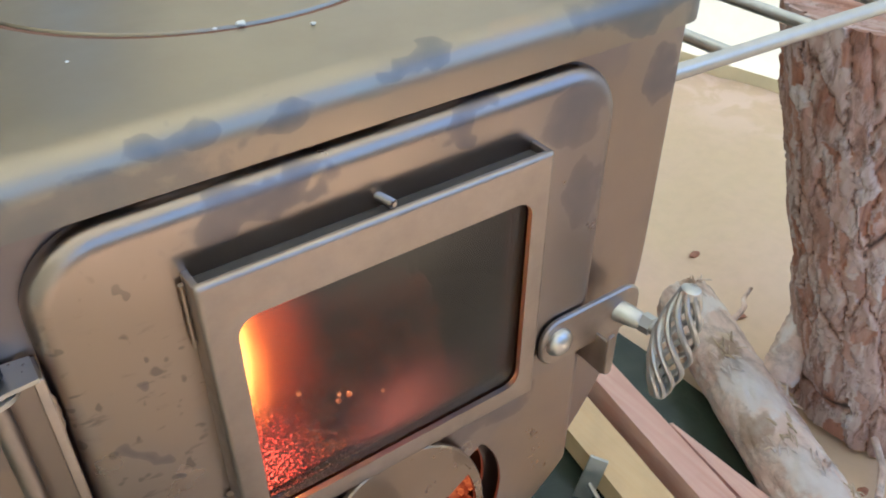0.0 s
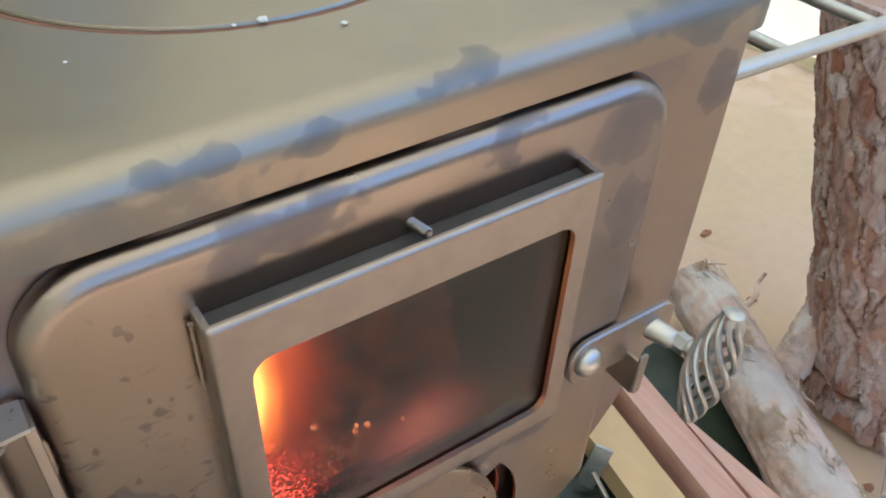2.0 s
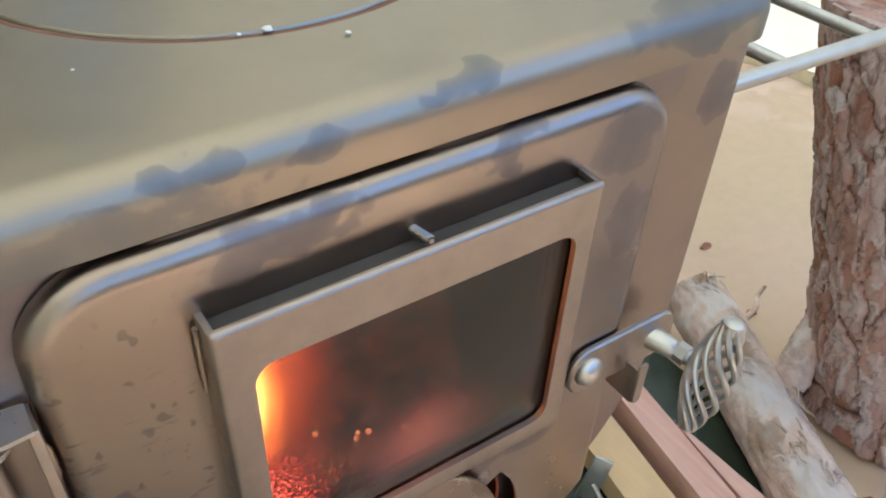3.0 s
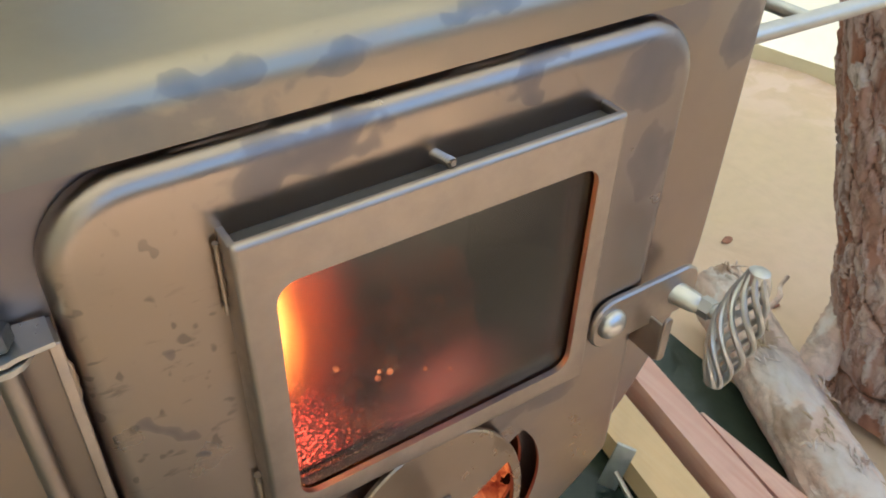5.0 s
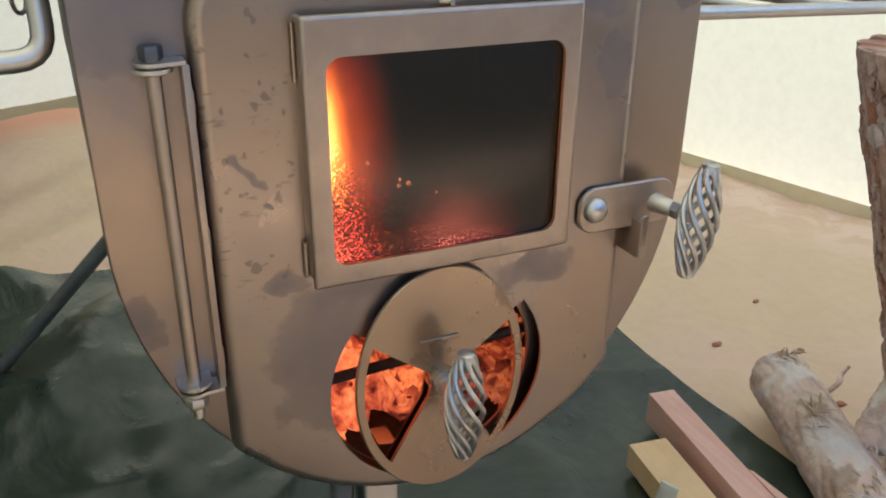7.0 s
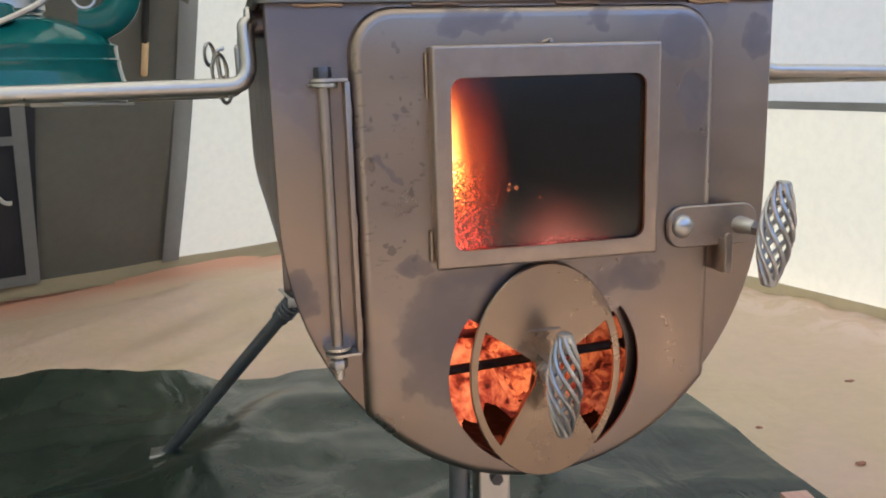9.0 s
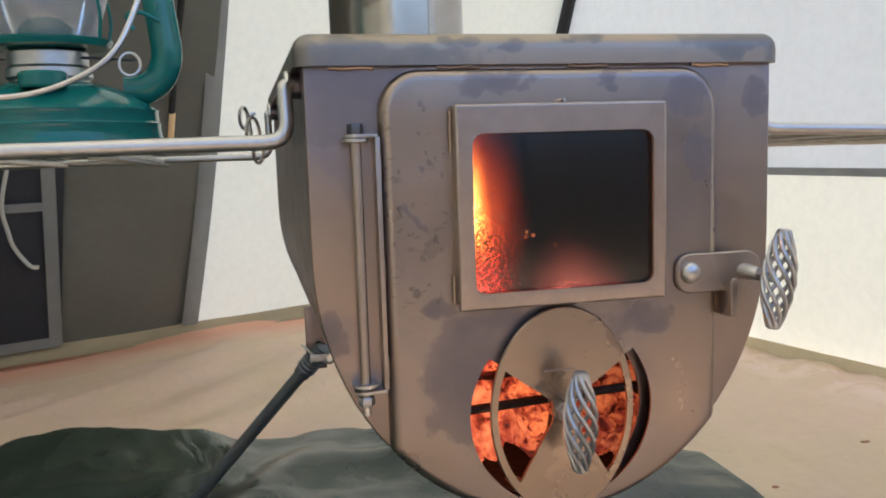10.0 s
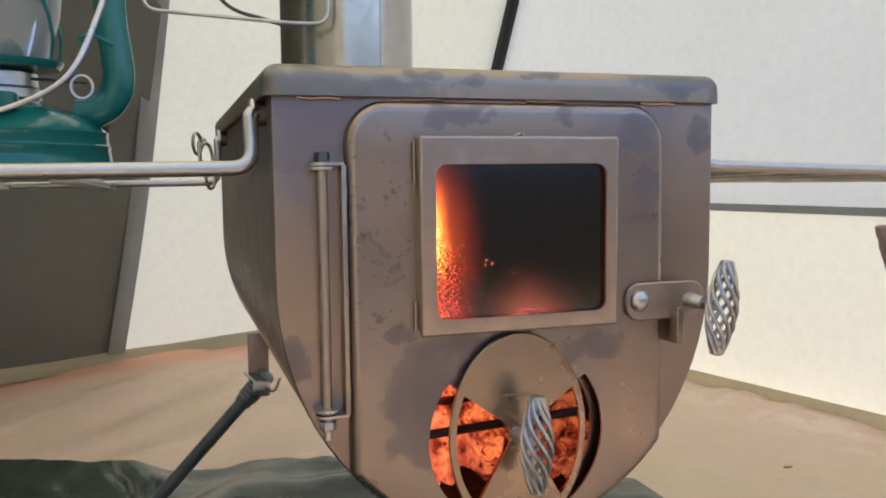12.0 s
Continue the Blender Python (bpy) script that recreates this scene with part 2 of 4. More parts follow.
SEAL = fabric("charred_seal", (0.05, 0.045, 0.042), (0.09, 0.08, 0.075), 0.9, 900, 30)
BAR_IRON = metal("grate_iron", (0.06, 0.045, 0.04), 0.7, 0.4, 0.6)
GLASS = pane_mat("stove_glass", (0.13, 0.115, 0.105), 0.35, 0.24, 1.56)
GLASS_BACK, _tree, _p = material("stove_glass_back")
_clear = _tree.nodes.new("ShaderNodeBsdfTransparent")
_clear.inputs[0].default_value = (0.66, 0.62, 0.60, 1)
_tree.links.new(_clear.outputs[0], _tree.nodes["Material Output"].inputs[0])
GLOBE = pane_mat("lantern_glass", (0.97, 0.98, 0.98), 0.0, 0.02, 1.5, 0.17)
GREEN = metal("green_enamel", (0.014, 0.175, 0.155), 0.10, 0.3, 0.0)
CREAM = fabric("cream_canvas", (0.81, 0.765, 0.585), (0.83, 0.785, 0.62), 0.85, 700, 1.2, 0.335)
PALE = fabric("pale_grey_canvas", (0.66, 0.66, 0.62), (0.72, 0.72, 0.68), 0.85, 700, 1.0, 0.265)
DARKCLOTH = fabric("dark_olive_canvas", (0.125, 0.125, 0.105), (0.155, 0.155, 0.135), 0.85, 600, 2.0, 0.0)
FLAPCLOTH = fabric("grey_olive_canvas", (0.33, 0.335, 0.34), (0.37, 0.37, 0.36), 0.85, 600, 2.0, 0.15)
NAVY = fabric("navy_mesh", (0.022, 0.026, 0.036), (0.03, 0.034, 0.045), 0.7, 900, 5)
GREYTRIM = fabric("grey_binding", (0.26, 0.27, 0.27), (0.32, 0.33, 0.33), 0.8, 900, 6, 0.22)
OLIVE = fabric("olive_seam_tape", (0.54, 0.49, 0.35), (0.58, 0.53, 0.38), 0.8, 900, 5, 0.32)
FOOTTAPE = fabric("olive_brown_tape", (0.36, 0.30, 0.20), (0.42, 0.34, 0.22), 0.8, 900, 5, 0.1)
ORANGE = fabric("orange_mud_flap", (0.70, 0.40, 0.26), (0.68, 0.46, 0.32), 0.75, 700, 3)
_t = ORANGE.node_tree
_dot = _t.nodes.new("ShaderNodeVectorMath")
_dot.operation = "DOT_PRODUCT"
_t.links.new(coords(_t), _dot.inputs[0])
_dot.inputs[1].default_value = (0.41, -0.912, 0)
_far = node(_t, "Math")
_t.links.new(_dot.outputs["Value"], _far.inputs[0])
_far.inputs[1].default_value = 1.474
_t.links.new(ramp(_t, mixed(_t, 0.05, _far.outputs[0], noise_tex(_t, coords(_t), 9, 4), "LINEAR_LIGHT"), (0.085, (0.70, 0.37, 0.25)), (0.135, (0.70, 0.45, 0.32)), (0.21, (0.69, 0.53, 0.37))), _t.nodes["Principled BSDF"].inputs["Base Color"])
GROUND = fabric("beige_groundsheet", (0.69, 0.535, 0.35), (0.72, 0.52, 0.42), 0.55, 500, 2.6, crease=0.004)
_t = GROUND.node_tree
_dot = _t.nodes.new("ShaderNodeVectorMath")
_dot.operation = "DOT_PRODUCT"
_t.links.new(coords(_t), _dot.inputs[0])
_dot.inputs[1].default_value = (0.977, 0.266, 0)
_near = node(_t, "Math")
_t.links.new(_dot.outputs["Value"], _near.inputs[0])
_near.inputs[1].default_value = -0.54
_old = _t.nodes["Principled BSDF"].inputs["Base Color"].links[0].from_socket
_mask = mixed(_t, 1.0, ramp(_t, _near.outputs[0], (0.30, 0.0), (0.42, 1.0)), ramp(_t, noise_tex(_t, coords(_t), 16, 5, 0.6, 0.6), (0.46, 0.0), (0.56, 0.8)), "MULTIPLY")
_t.links.new(mixed(_t, _mask, _old, (0.80, 0.62, 0.54)), _t.nodes["Principled BSDF"].inputs["Base Color"])
TARP = fabric("black_green_tarp", (0.011, 0.023, 0.018), (0.060, 0.078, 0.055), 0.24, 400, 4.0, crease=0.006)
WEBBING = fabric("black_webbing", (0.015, 0.015, 0.015), (0.02, 0.02, 0.02), 0.7, 500, 8)
SOIL = fabric("outside_soil", (0.12, 0.10, 0.06), (0.08, 0.10, 0.04), 0.95, 60, 0.6)
PINKWOOD = wood_mat("split_red_cedar", (0.76, 0.43, 0.34), (0.84, 0.56, 0.46))
TANWOOD = wood_mat("pale_pine", (0.80, 0.55, 0.29), (0.83, 0.60, 0.34))
PALEWOOD = wood_mat("torn_splinter_wood", (0.60, 0.48, 0.34), (0.48, 0.36, 0.26), (20, 160, 160))


def plate_bark_mat(name):
    """Flaking pine bark: each plate with its own tone, orange inner bark at the rims, dark furrows."""
    m, t, p = material(name, 0.85)
    at = t.nodes.new("ShaderNodeAttribute")
    at.attribute_name = "bark"
    sep = t.nodes.new("ShaderNodeSeparateColor")
    t.links.new(at.outputs["Color"], sep.inputs[0])
    v = coords(t, (1, 1, 0.35))
    c = ramp(t, sep.outputs[0], (0.0, (0.36, 0.17, 0.12)), (0.35, (0.53, 0.33, 0.27)), (0.65, (0.58, 0.45, 0.42)), (1.0, (0.44, 0.26, 0.20)))
    flake = ramp(t, sep.outputs[2], (0.15, (0.45, 0.21, 0.14)), (0.5, (0.61, 0.44, 0.40)), (0.9, (0.68, 0.60, 0.58)))
    c = mixed(t, ramp(t, noise_tex(t, v, 40, 6, 0.65, 0.8), (0.36, 0.0), (0.60, 1.0)), c, flake)
    c = mixed(t, ramp(t, noise_tex(t, v, 95, 7, 0.75, 0.6), (0.38, 0.75), (0.50, 0.0)), c, (0.20, 0.11, 0.085))
    c = mixed(t, ramp(t, sep.outputs[1], (0.45, 0.0), (0.75, 0.5)), c, (0.40, 0.17, 0.10))
    c = mixed(t, ramp(t, sep.outputs[1], (0.72, 0.0), (0.97, 0.9)), c, (0.055, 0.035, 0.03))
    t.links.new(c, p.inputs["Base Color"])
    bump(t, p, noise_tex(t, v, 110, 8, 0.7, 0.4), 0.7, 0.002)
    return m


BARK = plate_bark_mat("pine_bark")
LOGBARK = bark_mat("smooth_log_bark", ((0.28, (0.42, 0.26, 0.20)), (0.42, (0.66, 0.48, 0.41)), (0.55, (0.74, 0.60, 0.53)), (0.66, (0.78, 0.74, 0.73))), (1, 0.5, 1), 11, 0.7, 0.003, 0.40, [((0.70, 0.66, 0.65), [((-0.020, -0.035, 0.030), (0.024, 0.044, 0.04)), ((-0.055, -0.12, 0.030), (0.02, 0.04, 0.04))]), ((0.30, 0.19, 0.12), [((-0.050, -0.060, 0.025), (0.016, 0.026, 0.03)), ((-0.002, 0.006, 0.028), (0.014, 0.018, 0.02)), ((-0.080, -0.155, 0.028), (0.014, 0.026, 0.03)), ((0.035, 0.080, 0.025), (0.012, 0.014, 0.02))]), ((0.66, 0.54, 0.40), [((-0.060, -0.075, 0.026), (0.010, 0.016, 0.02)), ((0.004, 0.014, 0.030), (0.010, 0.010, 0.02))])])
ASHWHITE = fabric("white_ash_crumb", (0.8, 0.79, 0.76), (0.75, 0.73, 0.7), 0.9)
EMBER = ember_mat("glowing_embers", (0.25, 0.028, 0.009), (0.68, 0.15, 0.045), 0.85, 70)
COAL = ember_mat("hot_coals", (0.30, 0.03, 0.010), (0.85, 0.18, 0.045), 0.85, 95)
FLAME_CORE = flame_mat("flame_core", (1.0, 0.56, 0.13), (1.0, 0.22, 0.03), 30.0, 1.0)
FLAME_EDGE = flame_mat("flame_edge", (0.95, 0.18, 0.04), (0.6, 0.06, 0.02), 6.8, 0.62, 0.22)
FLAME_HAZE = flame_mat("flame_haze", (0.60, 0.14, 0.095), (0.36, 0.06, 0.04), 3.0, 0.42, 0.3)
FLAME_LOW = flame_mat("flame_low", (1.0, 0.12, 0.06), (0.50, 0.04, 0.025), 3.2, 0.75, 0.2)
SPARK = ember_mat("spark", (1.0, 0.25, 0.08), (1.0, 0.40, 0.15), 3.2, 300)


# ---- mesh tools ----
def part(name, bm, mat, parent=None, label="", smooth=40):
    bmesh.ops.recalc_face_normals(bm, faces=bm.faces)
    me = bpy.data.meshes.new(name)
    bm.to_mesh(me)
    bm.free()
    me.materials.append(mat)
    if smooth:
        for f in me.polygons:
            f.use_smooth = True
        me.set_sharp_from_angle(angle=radians(smooth))
    ob = new(name, me)
    ob.parent = parent
    return tagged(ob, label) if label else ob


def thing(name, label, category, group="", kind="", at=(0, 0, 0)):
    ob = tagged(new(name), label, category, group, kind)
    ob.location = at
    return ob


def box(x0, x1, y0, y1, z0, z1, bevel=0.0, turn=None, bm=None):
    bm = bm or bmesh.new()
    made = bmesh.ops.create_cube(bm, size=1.0)["verts"]
    c = Vector(((x0 + x1) / 2, (y0 + y1) / 2, (z0 + z1) / 2))
    s = Vector((x1 - x0, y1 - y0, z1 - z0))
    for v in made:
        v.co = c + Vector((v.co[0] * s[0], v.co[1] * s[1], v.co[2] * s[2]))
    if turn:
        bmesh.ops.transform(bm, matrix=Matrix.Translation(c) @ turn @ Matrix.Translation(-c), verts=made)
    if bevel:
        bmesh.ops.bevel(bm, geom=list({e for v in made for e in v.link_edges}), offset=bevel, segments=3, affect="EDGES", profile=0.5)
    return bm


def curve_points(points, per=8):
    """A smooth line through the points."""
    p = [Vector(q) for q in points]
    out = []
    for i in range(len(p) - 1):
        a, b, c, d = p[max(i - 1, 0)], p[i], p[i + 1], p[min(i + 2, len(p) - 1)]
        for k in range(per):
            s = k / per
            out.append(0.5 * (2 * b + (c - a) * s + (2 * a - 5 * b + 4 * c - d) * s * s + (3 * b - a - 3 * c + d) * s ** 3))
    return out + [p[-1]]


def bent(points, r, per=5):
    """A polyline with its corners rounded by the radius r."""
    p = [Vector(q) for q in points]
    out = [p[0]]
    for a, b, c in zip(p, p[1:], p[2:]):
        u, w = (a - b).normalized(), (c - b).normalized()
        k = min(r, (a - b).length * 0.49, (c - b).length * 0.49)
        for i in range(per + 1):
            s = i / per
            out.append((b + u * k) * (1 - s) ** 2 + b * 2 * s * (1 - s) + (b + w * k) * s * s)
    return out + [p[-1]]


def tube(points, r, seg=10, closed=False, bm=None):
    """A round bar along the points; r is a number or one radius for each point."""
    bm = bm or bmesh.new()
    p = [Vector(q) for q in points]
    n = len(p)
    radii = r if isinstance(r, (list, tuple)) else [r] * n
    rings, up = [], None
    for i in range(n):
        d = (p[(i + 1) % n] - p[i - 1]) if closed else (p[min(i + 1, n - 1)] - p[max(i - 1, 0)])
        d.normalize()
        if up is None:
            up = d.orthogonal().normalized()
        up = (up - d * up.dot(d)).normalized()
        side = d.cross(up)
        rings.append([bm.verts.new(p[i] + radii[i] * (math.cos(a) * up + math.sin(a) * side)) for a in (2 * math.pi * k / seg for k in range(seg))])
    for a, b in list(zip(rings, rings[1:])) + ([(rings[-1], rings[0])] if closed else []):
        for k in range(seg):
            bm.faces.new((a[k], a[(k + 1) % seg], b[(k + 1) % seg], b[k]))
    if not closed:
        bm.faces.new(rings[0][::-1])
        bm.faces.new(rings[-1])
    return bm


def lathe(profile, seg=48, at=(0, 0, 0), cap=True, bm=None):
    bm = bm or bmesh.new()
    rings = [[bm.verts.new((at[0] + r * math.cos(a), at[1] + r * math.sin(a), at[2] + z)) for a in (2 * math.pi * k / seg for k in range(seg))] for r, z in profile]
    for a, b in zip(rings, rings[1:]):
        for k in range(seg):
            bm.faces.new((a[k], a[(k + 1) % seg], b[(k + 1) % seg], b[k]))
    if cap:
        bm.faces.new(rings[0][::-1])
        bm.faces.new(rings[-1])
    return bm


def rounded(x0, x1, z0, z1, r, per=6):
    """A rectangle with round corners as a loop of (x, z)."""
    out = []
    for cx, cz, a0 in ((x1 - r, z1 - r, 0), (x0 + r, z1 - r, 90), (x0 + r, z0 + r, 180), (x1 - r, z0 + r, 270)):
        out += [(cx + r * math.cos(radians(a0 + 90 * k / per)), cz + r * math.sin(radians(a0 + 90 * k / per))) for k in range(per + 1)]
    return out


def inset(loop, d):
    """The loop moved inwards by d."""
    n, out = len(loop), []
    area = sum(loop[i][0] * loop[(i + 1) % n][1] - loop[(i + 1) % n][0] * loop[i][1] for i in range(n))
    sign = 1 if area > 0 else -1
    for i in range(n):
        a, b, c = Vector(loop[i - 1]), Vector(loop[i]), Vector(loop[(i + 1) % n])
        e1, e2 = (b - a), (c - b)
        e1 = e1.normalized() if e1.length > 1e-9 else e2.normalized()
        e2 = e2.normalized() if e2.length > 1e-9 else e1
        nv = Vector((-(e1.y + e2.y), e1.x + e2.x)) * sign
        nv.normalize()
        k = max(0.5, nv.dot(Vector((-e1.y, e1.x)) * sign))
        out.append(tuple(b + nv * d / k))
    return out


def plate(outer, holes, front, back, edge=0.0, place=None, lips=0.0005):
    """Sheet metal in the plane of x and z between two depths, with holes and a rounded front edge."""
    bm = bmesh.new()
    put = place or (lambda x, d, z: (x, d, z))

    def ring(loop, d):
        return [bm.verts.new(put(x, d, z)) for x, z in loop]

    def wall(a, b):
        for i in range(len(a)):
            j = (i + 1) % len(a)
            bm.faces.new((a[i], a[j], b[j], b[i]))

    def fill(loops):
        edges = []
        for lo in loops:
            for i in range(len(lo)):
                e = bm.edges.get((lo[i], lo[(i + 1) % len(lo)])) or bm.edges.new((lo[i], lo[(i + 1) % len(lo)]))
                edges.append(e)
        bmesh.ops.triangle_fill(bm, use_beauty=True, use_dissolve=False, edges=edges)

    sgn = 1 if back > front else -1
    chain = [ring(outer, back)]
    steps = 4 if edge > 0.001 else 1
    e = edge or lips
    for k in range(steps + 1):
        a = math.pi / 2 * k / steps
        chain.append(ring(inset(outer, e * (1 - math.cos(a))) if k else outer, front + sgn * e * (1 - math.sin(a))))
    for a, b in zip(chain, chain[1:]):
        wall(a, b)
    fr, bk = [chain[-1]], [chain[0]]
    for h in holes:
        a, b = ring(h, front), ring(h, back)
        wall(a, b)
        fr.append(a)
        bk.append(b)
    fill(fr)
    fill(bk)
    return bm


def pan(outer, holes, front, back, edge, skin=0.0013):
    """A hollow pan pressed from sheet: round front edges, thin face with holes, open at the back."""
    bm = bmesh.new()

    def ring(loop, d):
        return [bm.verts.new((x, d, z)) for x, z in loop]

    def wall(a, b):
        for i in range(len(a)):
            j = (i + 1) % len(a)
            bm.faces.new((a[i], a[j], b[j], b[i]))

    chain = [ring(inset(outer, skin), front + edge), ring(inset(outer, skin), back), ring(outer, back)]
    for k in range(8):
        a = math.pi / 2 * k / 7
        chain.append(ring(inset(outer, edge * (1 - math.cos(a))), front + edge * (1 - math.sin(a))))
    for a, b in zip(chain, chain[1:]):
        wall(a, b)
    inner = ring(inset(outer, edge + 0.0004), front + skin)
    wall(inner, chain[0])
    faces = ([chain[-1]], [inner])
    for h in holes:
        a, b = ring(h, front), ring(h, front + skin)
        wall(a, b)
        faces[0].append(a)
        faces[1].append(b)
    for loops in faces:
        edges = [bm.edges.get((lo[i], lo[(i + 1) % len(lo)])) or bm.edges.new((lo[i], lo[(i + 1) % len(lo)])) for lo in loops for i in range(len(lo))]
        bmesh.ops.triangle_fill(bm, use_beauty=True, use_dissolve=False, edges=edges)
    return bm


def hexagon(r, z0, z1, at):
    return lathe([(r * 0.92, z0), (r, z0 + 0.0006), (r, z1 - 0.0006), (r * 0.92, z1)], 6, at)


# ---- tent and ground ----
FOOT, ALONG, INTO = Vector((-0.325, 1.47, 0)), Vector((0.912, 0.41, 0)), Vector((0.41, -0.912, 0))


def in_tent(s, d, z):
    """A place in the tent: metres along the sloping wall's foot, into the tent, and up."""
    return FOOT + ALONG * s + INTO * d + Vector((0, 0, z))


def end_at(d):
    return 0.965 - 0.158 * d


def slope(z):
    return 0.42 * z


def sheet(name, place, n, m, mat, kind="structure", label="", category="", wrinkle=0.0, size=3.0, parent=None):
    """Cloth: place(a, b) for a and b from 0 to 1, with soft wrinkles."""
    bm = bmesh.new()
    rows = []
    for i in range(n + 1):
        row = []
        for j in range(m + 1):
            p = Vector(place(i / n, j / m))
            if wrinkle:
                p = p + Vector((0, 0, 1)) * 0 + INTO * wrinkle * noise.fractal(p * size, 0.8, 2.0, 4)
            row.append(bm.verts.new(p))
        rows.append(row)
    for i in range(n):
        for j in range(m):
            bm.faces.new((rows[i][j], rows[i + 1][j], rows[i + 1][j + 1], rows[i][j + 1]))
    ob = part(name, bm, mat, parent, label, 180)
    return tagged(ob, label, category, kind=kind)


LEFT = -2.2
sheet("wall_slope", lambda a, b: in_tent(LEFT + a * (end_at(slope(1.5 * b)) - LEFT), slope(1.5 * b), 1.5 * b), 60, 24, CREAM, label="sloping cream canvas tent wall", category="tent wall", wrinkle=0.006)
sheet("roof_back", lambda a, b: in_tent(LEFT + a * (end_at(0.63 + 0.77 * b) - LEFT), 0.63 + 0.77 * b, 1.5 + 0.45 * b), 20, 8, CREAM, label="cream canvas tent roof", category="tent roof")
sheet("roof_front", lambda a, b: in_tent(LEFT + a * (end_at(1.4 + 0.77 * b) - LEFT), 1.4 + 0.77 * b, 1.95 - 0.45 * b), 20, 8, CREAM, label="cream canvas tent roof", category="tent roof")
# the unseen wall opposite; its open doorway is added and sized to light the stove
DOOR0, DOOR1 = -1.30, 0.50
for s0, s1, z0, z1 in ((LEFT, DOOR0, 0, 1.5), (DOOR1, None, 0, 1.5), (DOOR0, DOOR1, 1.30, 1.5)):
    sheet("wall_opposite", lambda a, b, s0=s0, s1=s1, z0=z0, z1=z1: in_tent(s0 + a * ((s1 if s1 is not None else end_at(2.8 - slope(z0 + (z1 - z0) * b))) - s0), 2.8 - slope(z0 + (z1 - z0) * b), z0 + (z1 - z0) * b), 8, 8, CREAM, label="unseen cream canvas tent wall beside a doorway added for light", category="tent wall")

# unseen flap, added so the stove glass mirrors something darker than the sky
sheet("unseen_door_flap", lambda a, b: in_tent(DOOR0 + (DOOR1 - DOOR0) * a, 2.8 - slope(0.65 * b), 0.65 * b), 20, 6, FLAPCLOTH, label="unseen grey-olive canvas flap added below the doorway to darken reflections", category="tent flap")


def top_at(d):
    return d / 0.42 if d < 0.63 else 1.5 + (d - 0.63) * 0.584 if d < 1.4 else 1.95 - (d - 1.4) * 0.584 if d < 2.17 else max((2.8 - d) / 0.42, 0.0)


SEAM = 0.337
sheet("wall_end_lower", lambda a, b: in_tent(end_at(2.8 * a), 2.8 * a, -0.04 + (0.04 + min(SEAM, top_at(2.8 * a))) * b), 56, 8, CREAM, label="cream lower panel of the upright tent end", category="tent wall")
sheet("wall_end_upper", lambda a, b: in_tent(end_at(0.142 + 2.516 * a), 0.142 + 2.516 * a, SEAM + (top_at(0.142 + 2.516 * a) - SEAM) * b), 48, 20, PALE, label="pale grey upper panel of the upright tent end", category="tent wall")
sheet("wall_far_end", lambda a, b: in_tent(LEFT, 2.8 * a, top_at(2.8 * a) * b), 28, 10, CREAM, label="cream canvas tent end", category="tent wall")
sheet("seam_tape", lambda a, b: in_tent(end_at(0.15 + 2.4 * a) - 0.004, 0.15 + 2.4 * a, SEAM - 0.010 + 0.014 * b), 40, 2, GREYTRIM, label="grey tape over the seam of the tent end", category="seam tape")
part("corner_webbing", tube([in_tent(end_at(slope(z)) - 0.016, slope(z) + 0.014, z) for z in np.linspace(0.3, 1.45, 24)], 0.016, 8), WEBBING, label="black webbing along the tent corner")
tagged(bpy.data.objects["corner_webbing"], category="webbing", kind="structure")
sheet("dark_panel", lambda a, b: in_tent(LEFT + 0.1 + a * (0.024 - LEFT - 0.1), slope(0.03 + 0.95 * b) + 0.006, 0.03 + 0.95 * b), 60, 30, DARKCLOTH, label="dark olive rolled-out door panel with grey binding", category="tent panel", wrinkle=0.014, size=3.0)
sheet("panel_binding", lambda a, b: in_tent(0.004 + 0.036 * a + 0.006 * math.sin(5 * b), slope(0.03 + 0.95 * b) + 0.014, 0.03 + 0.95 * b), 3, 30, GREYTRIM, label="grey binding on the edge of the dark panel", category="binding")
sheet("wall_foot_tape", lambda a, b: in_tent(LEFT + a * (end_at(0) - LEFT), 0.064 - 0.052 * b + 0.003 * math.sin(31 * a), 0.012 + 0.022 * b * b), 120, 6, FOOTTAPE, label="olive-brown tape at the foot of the tent wall", category="seam tape", wrinkle=0.003)
sheet("end_foot_tape", lambda a, b: in_tent(end_at(2.6 * a) - 0.006, 2.6 * a, -0.022 + 0.034 * b), 60, 2, OLIVE, label="olive tape at the foot of the tent end", category="seam tape")

# the window pocket on the dark panel, tied with a white cord
pocket = thing("window_pocket", "navy mesh window pocket with grey border, tied with white cord", "pocket", at=in_tent(-0.36, slope(0.2), 0.2))


def on_panel(s, z, lift):
    return in_tent(s, slope(z) + 0.008 + lift, z) - pocket.location


sheet("mesh", lambda a, b: on_panel(-0.52 + 0.28 * a, 0.03 + 0.36 * b, 0.006), 12, 14, NAVY, kind="", parent=pocket, wrinkle=0.004, size=9)
sheet("border", lambda a, b: on_panel(-0.262 + 0.024 * a - 0.02 * b, 0.03 + 0.36 * b, 0.012), 2, 12, GREYTRIM, kind="", parent=pocket)
sheet("border", lambda a, b: on_panel(-0.52 + 0.28 * a, 0.03 + 0.022 * b, 0.013), 12, 2, GREYTRIM, kind="", parent=pocket)
sheet("border", lambda a, b: on_panel(-0.52 + 0.25 * a, 0.305 + 0.016 * b, 0.012), 12, 2, GREYTRIM, kind="", parent=pocket)
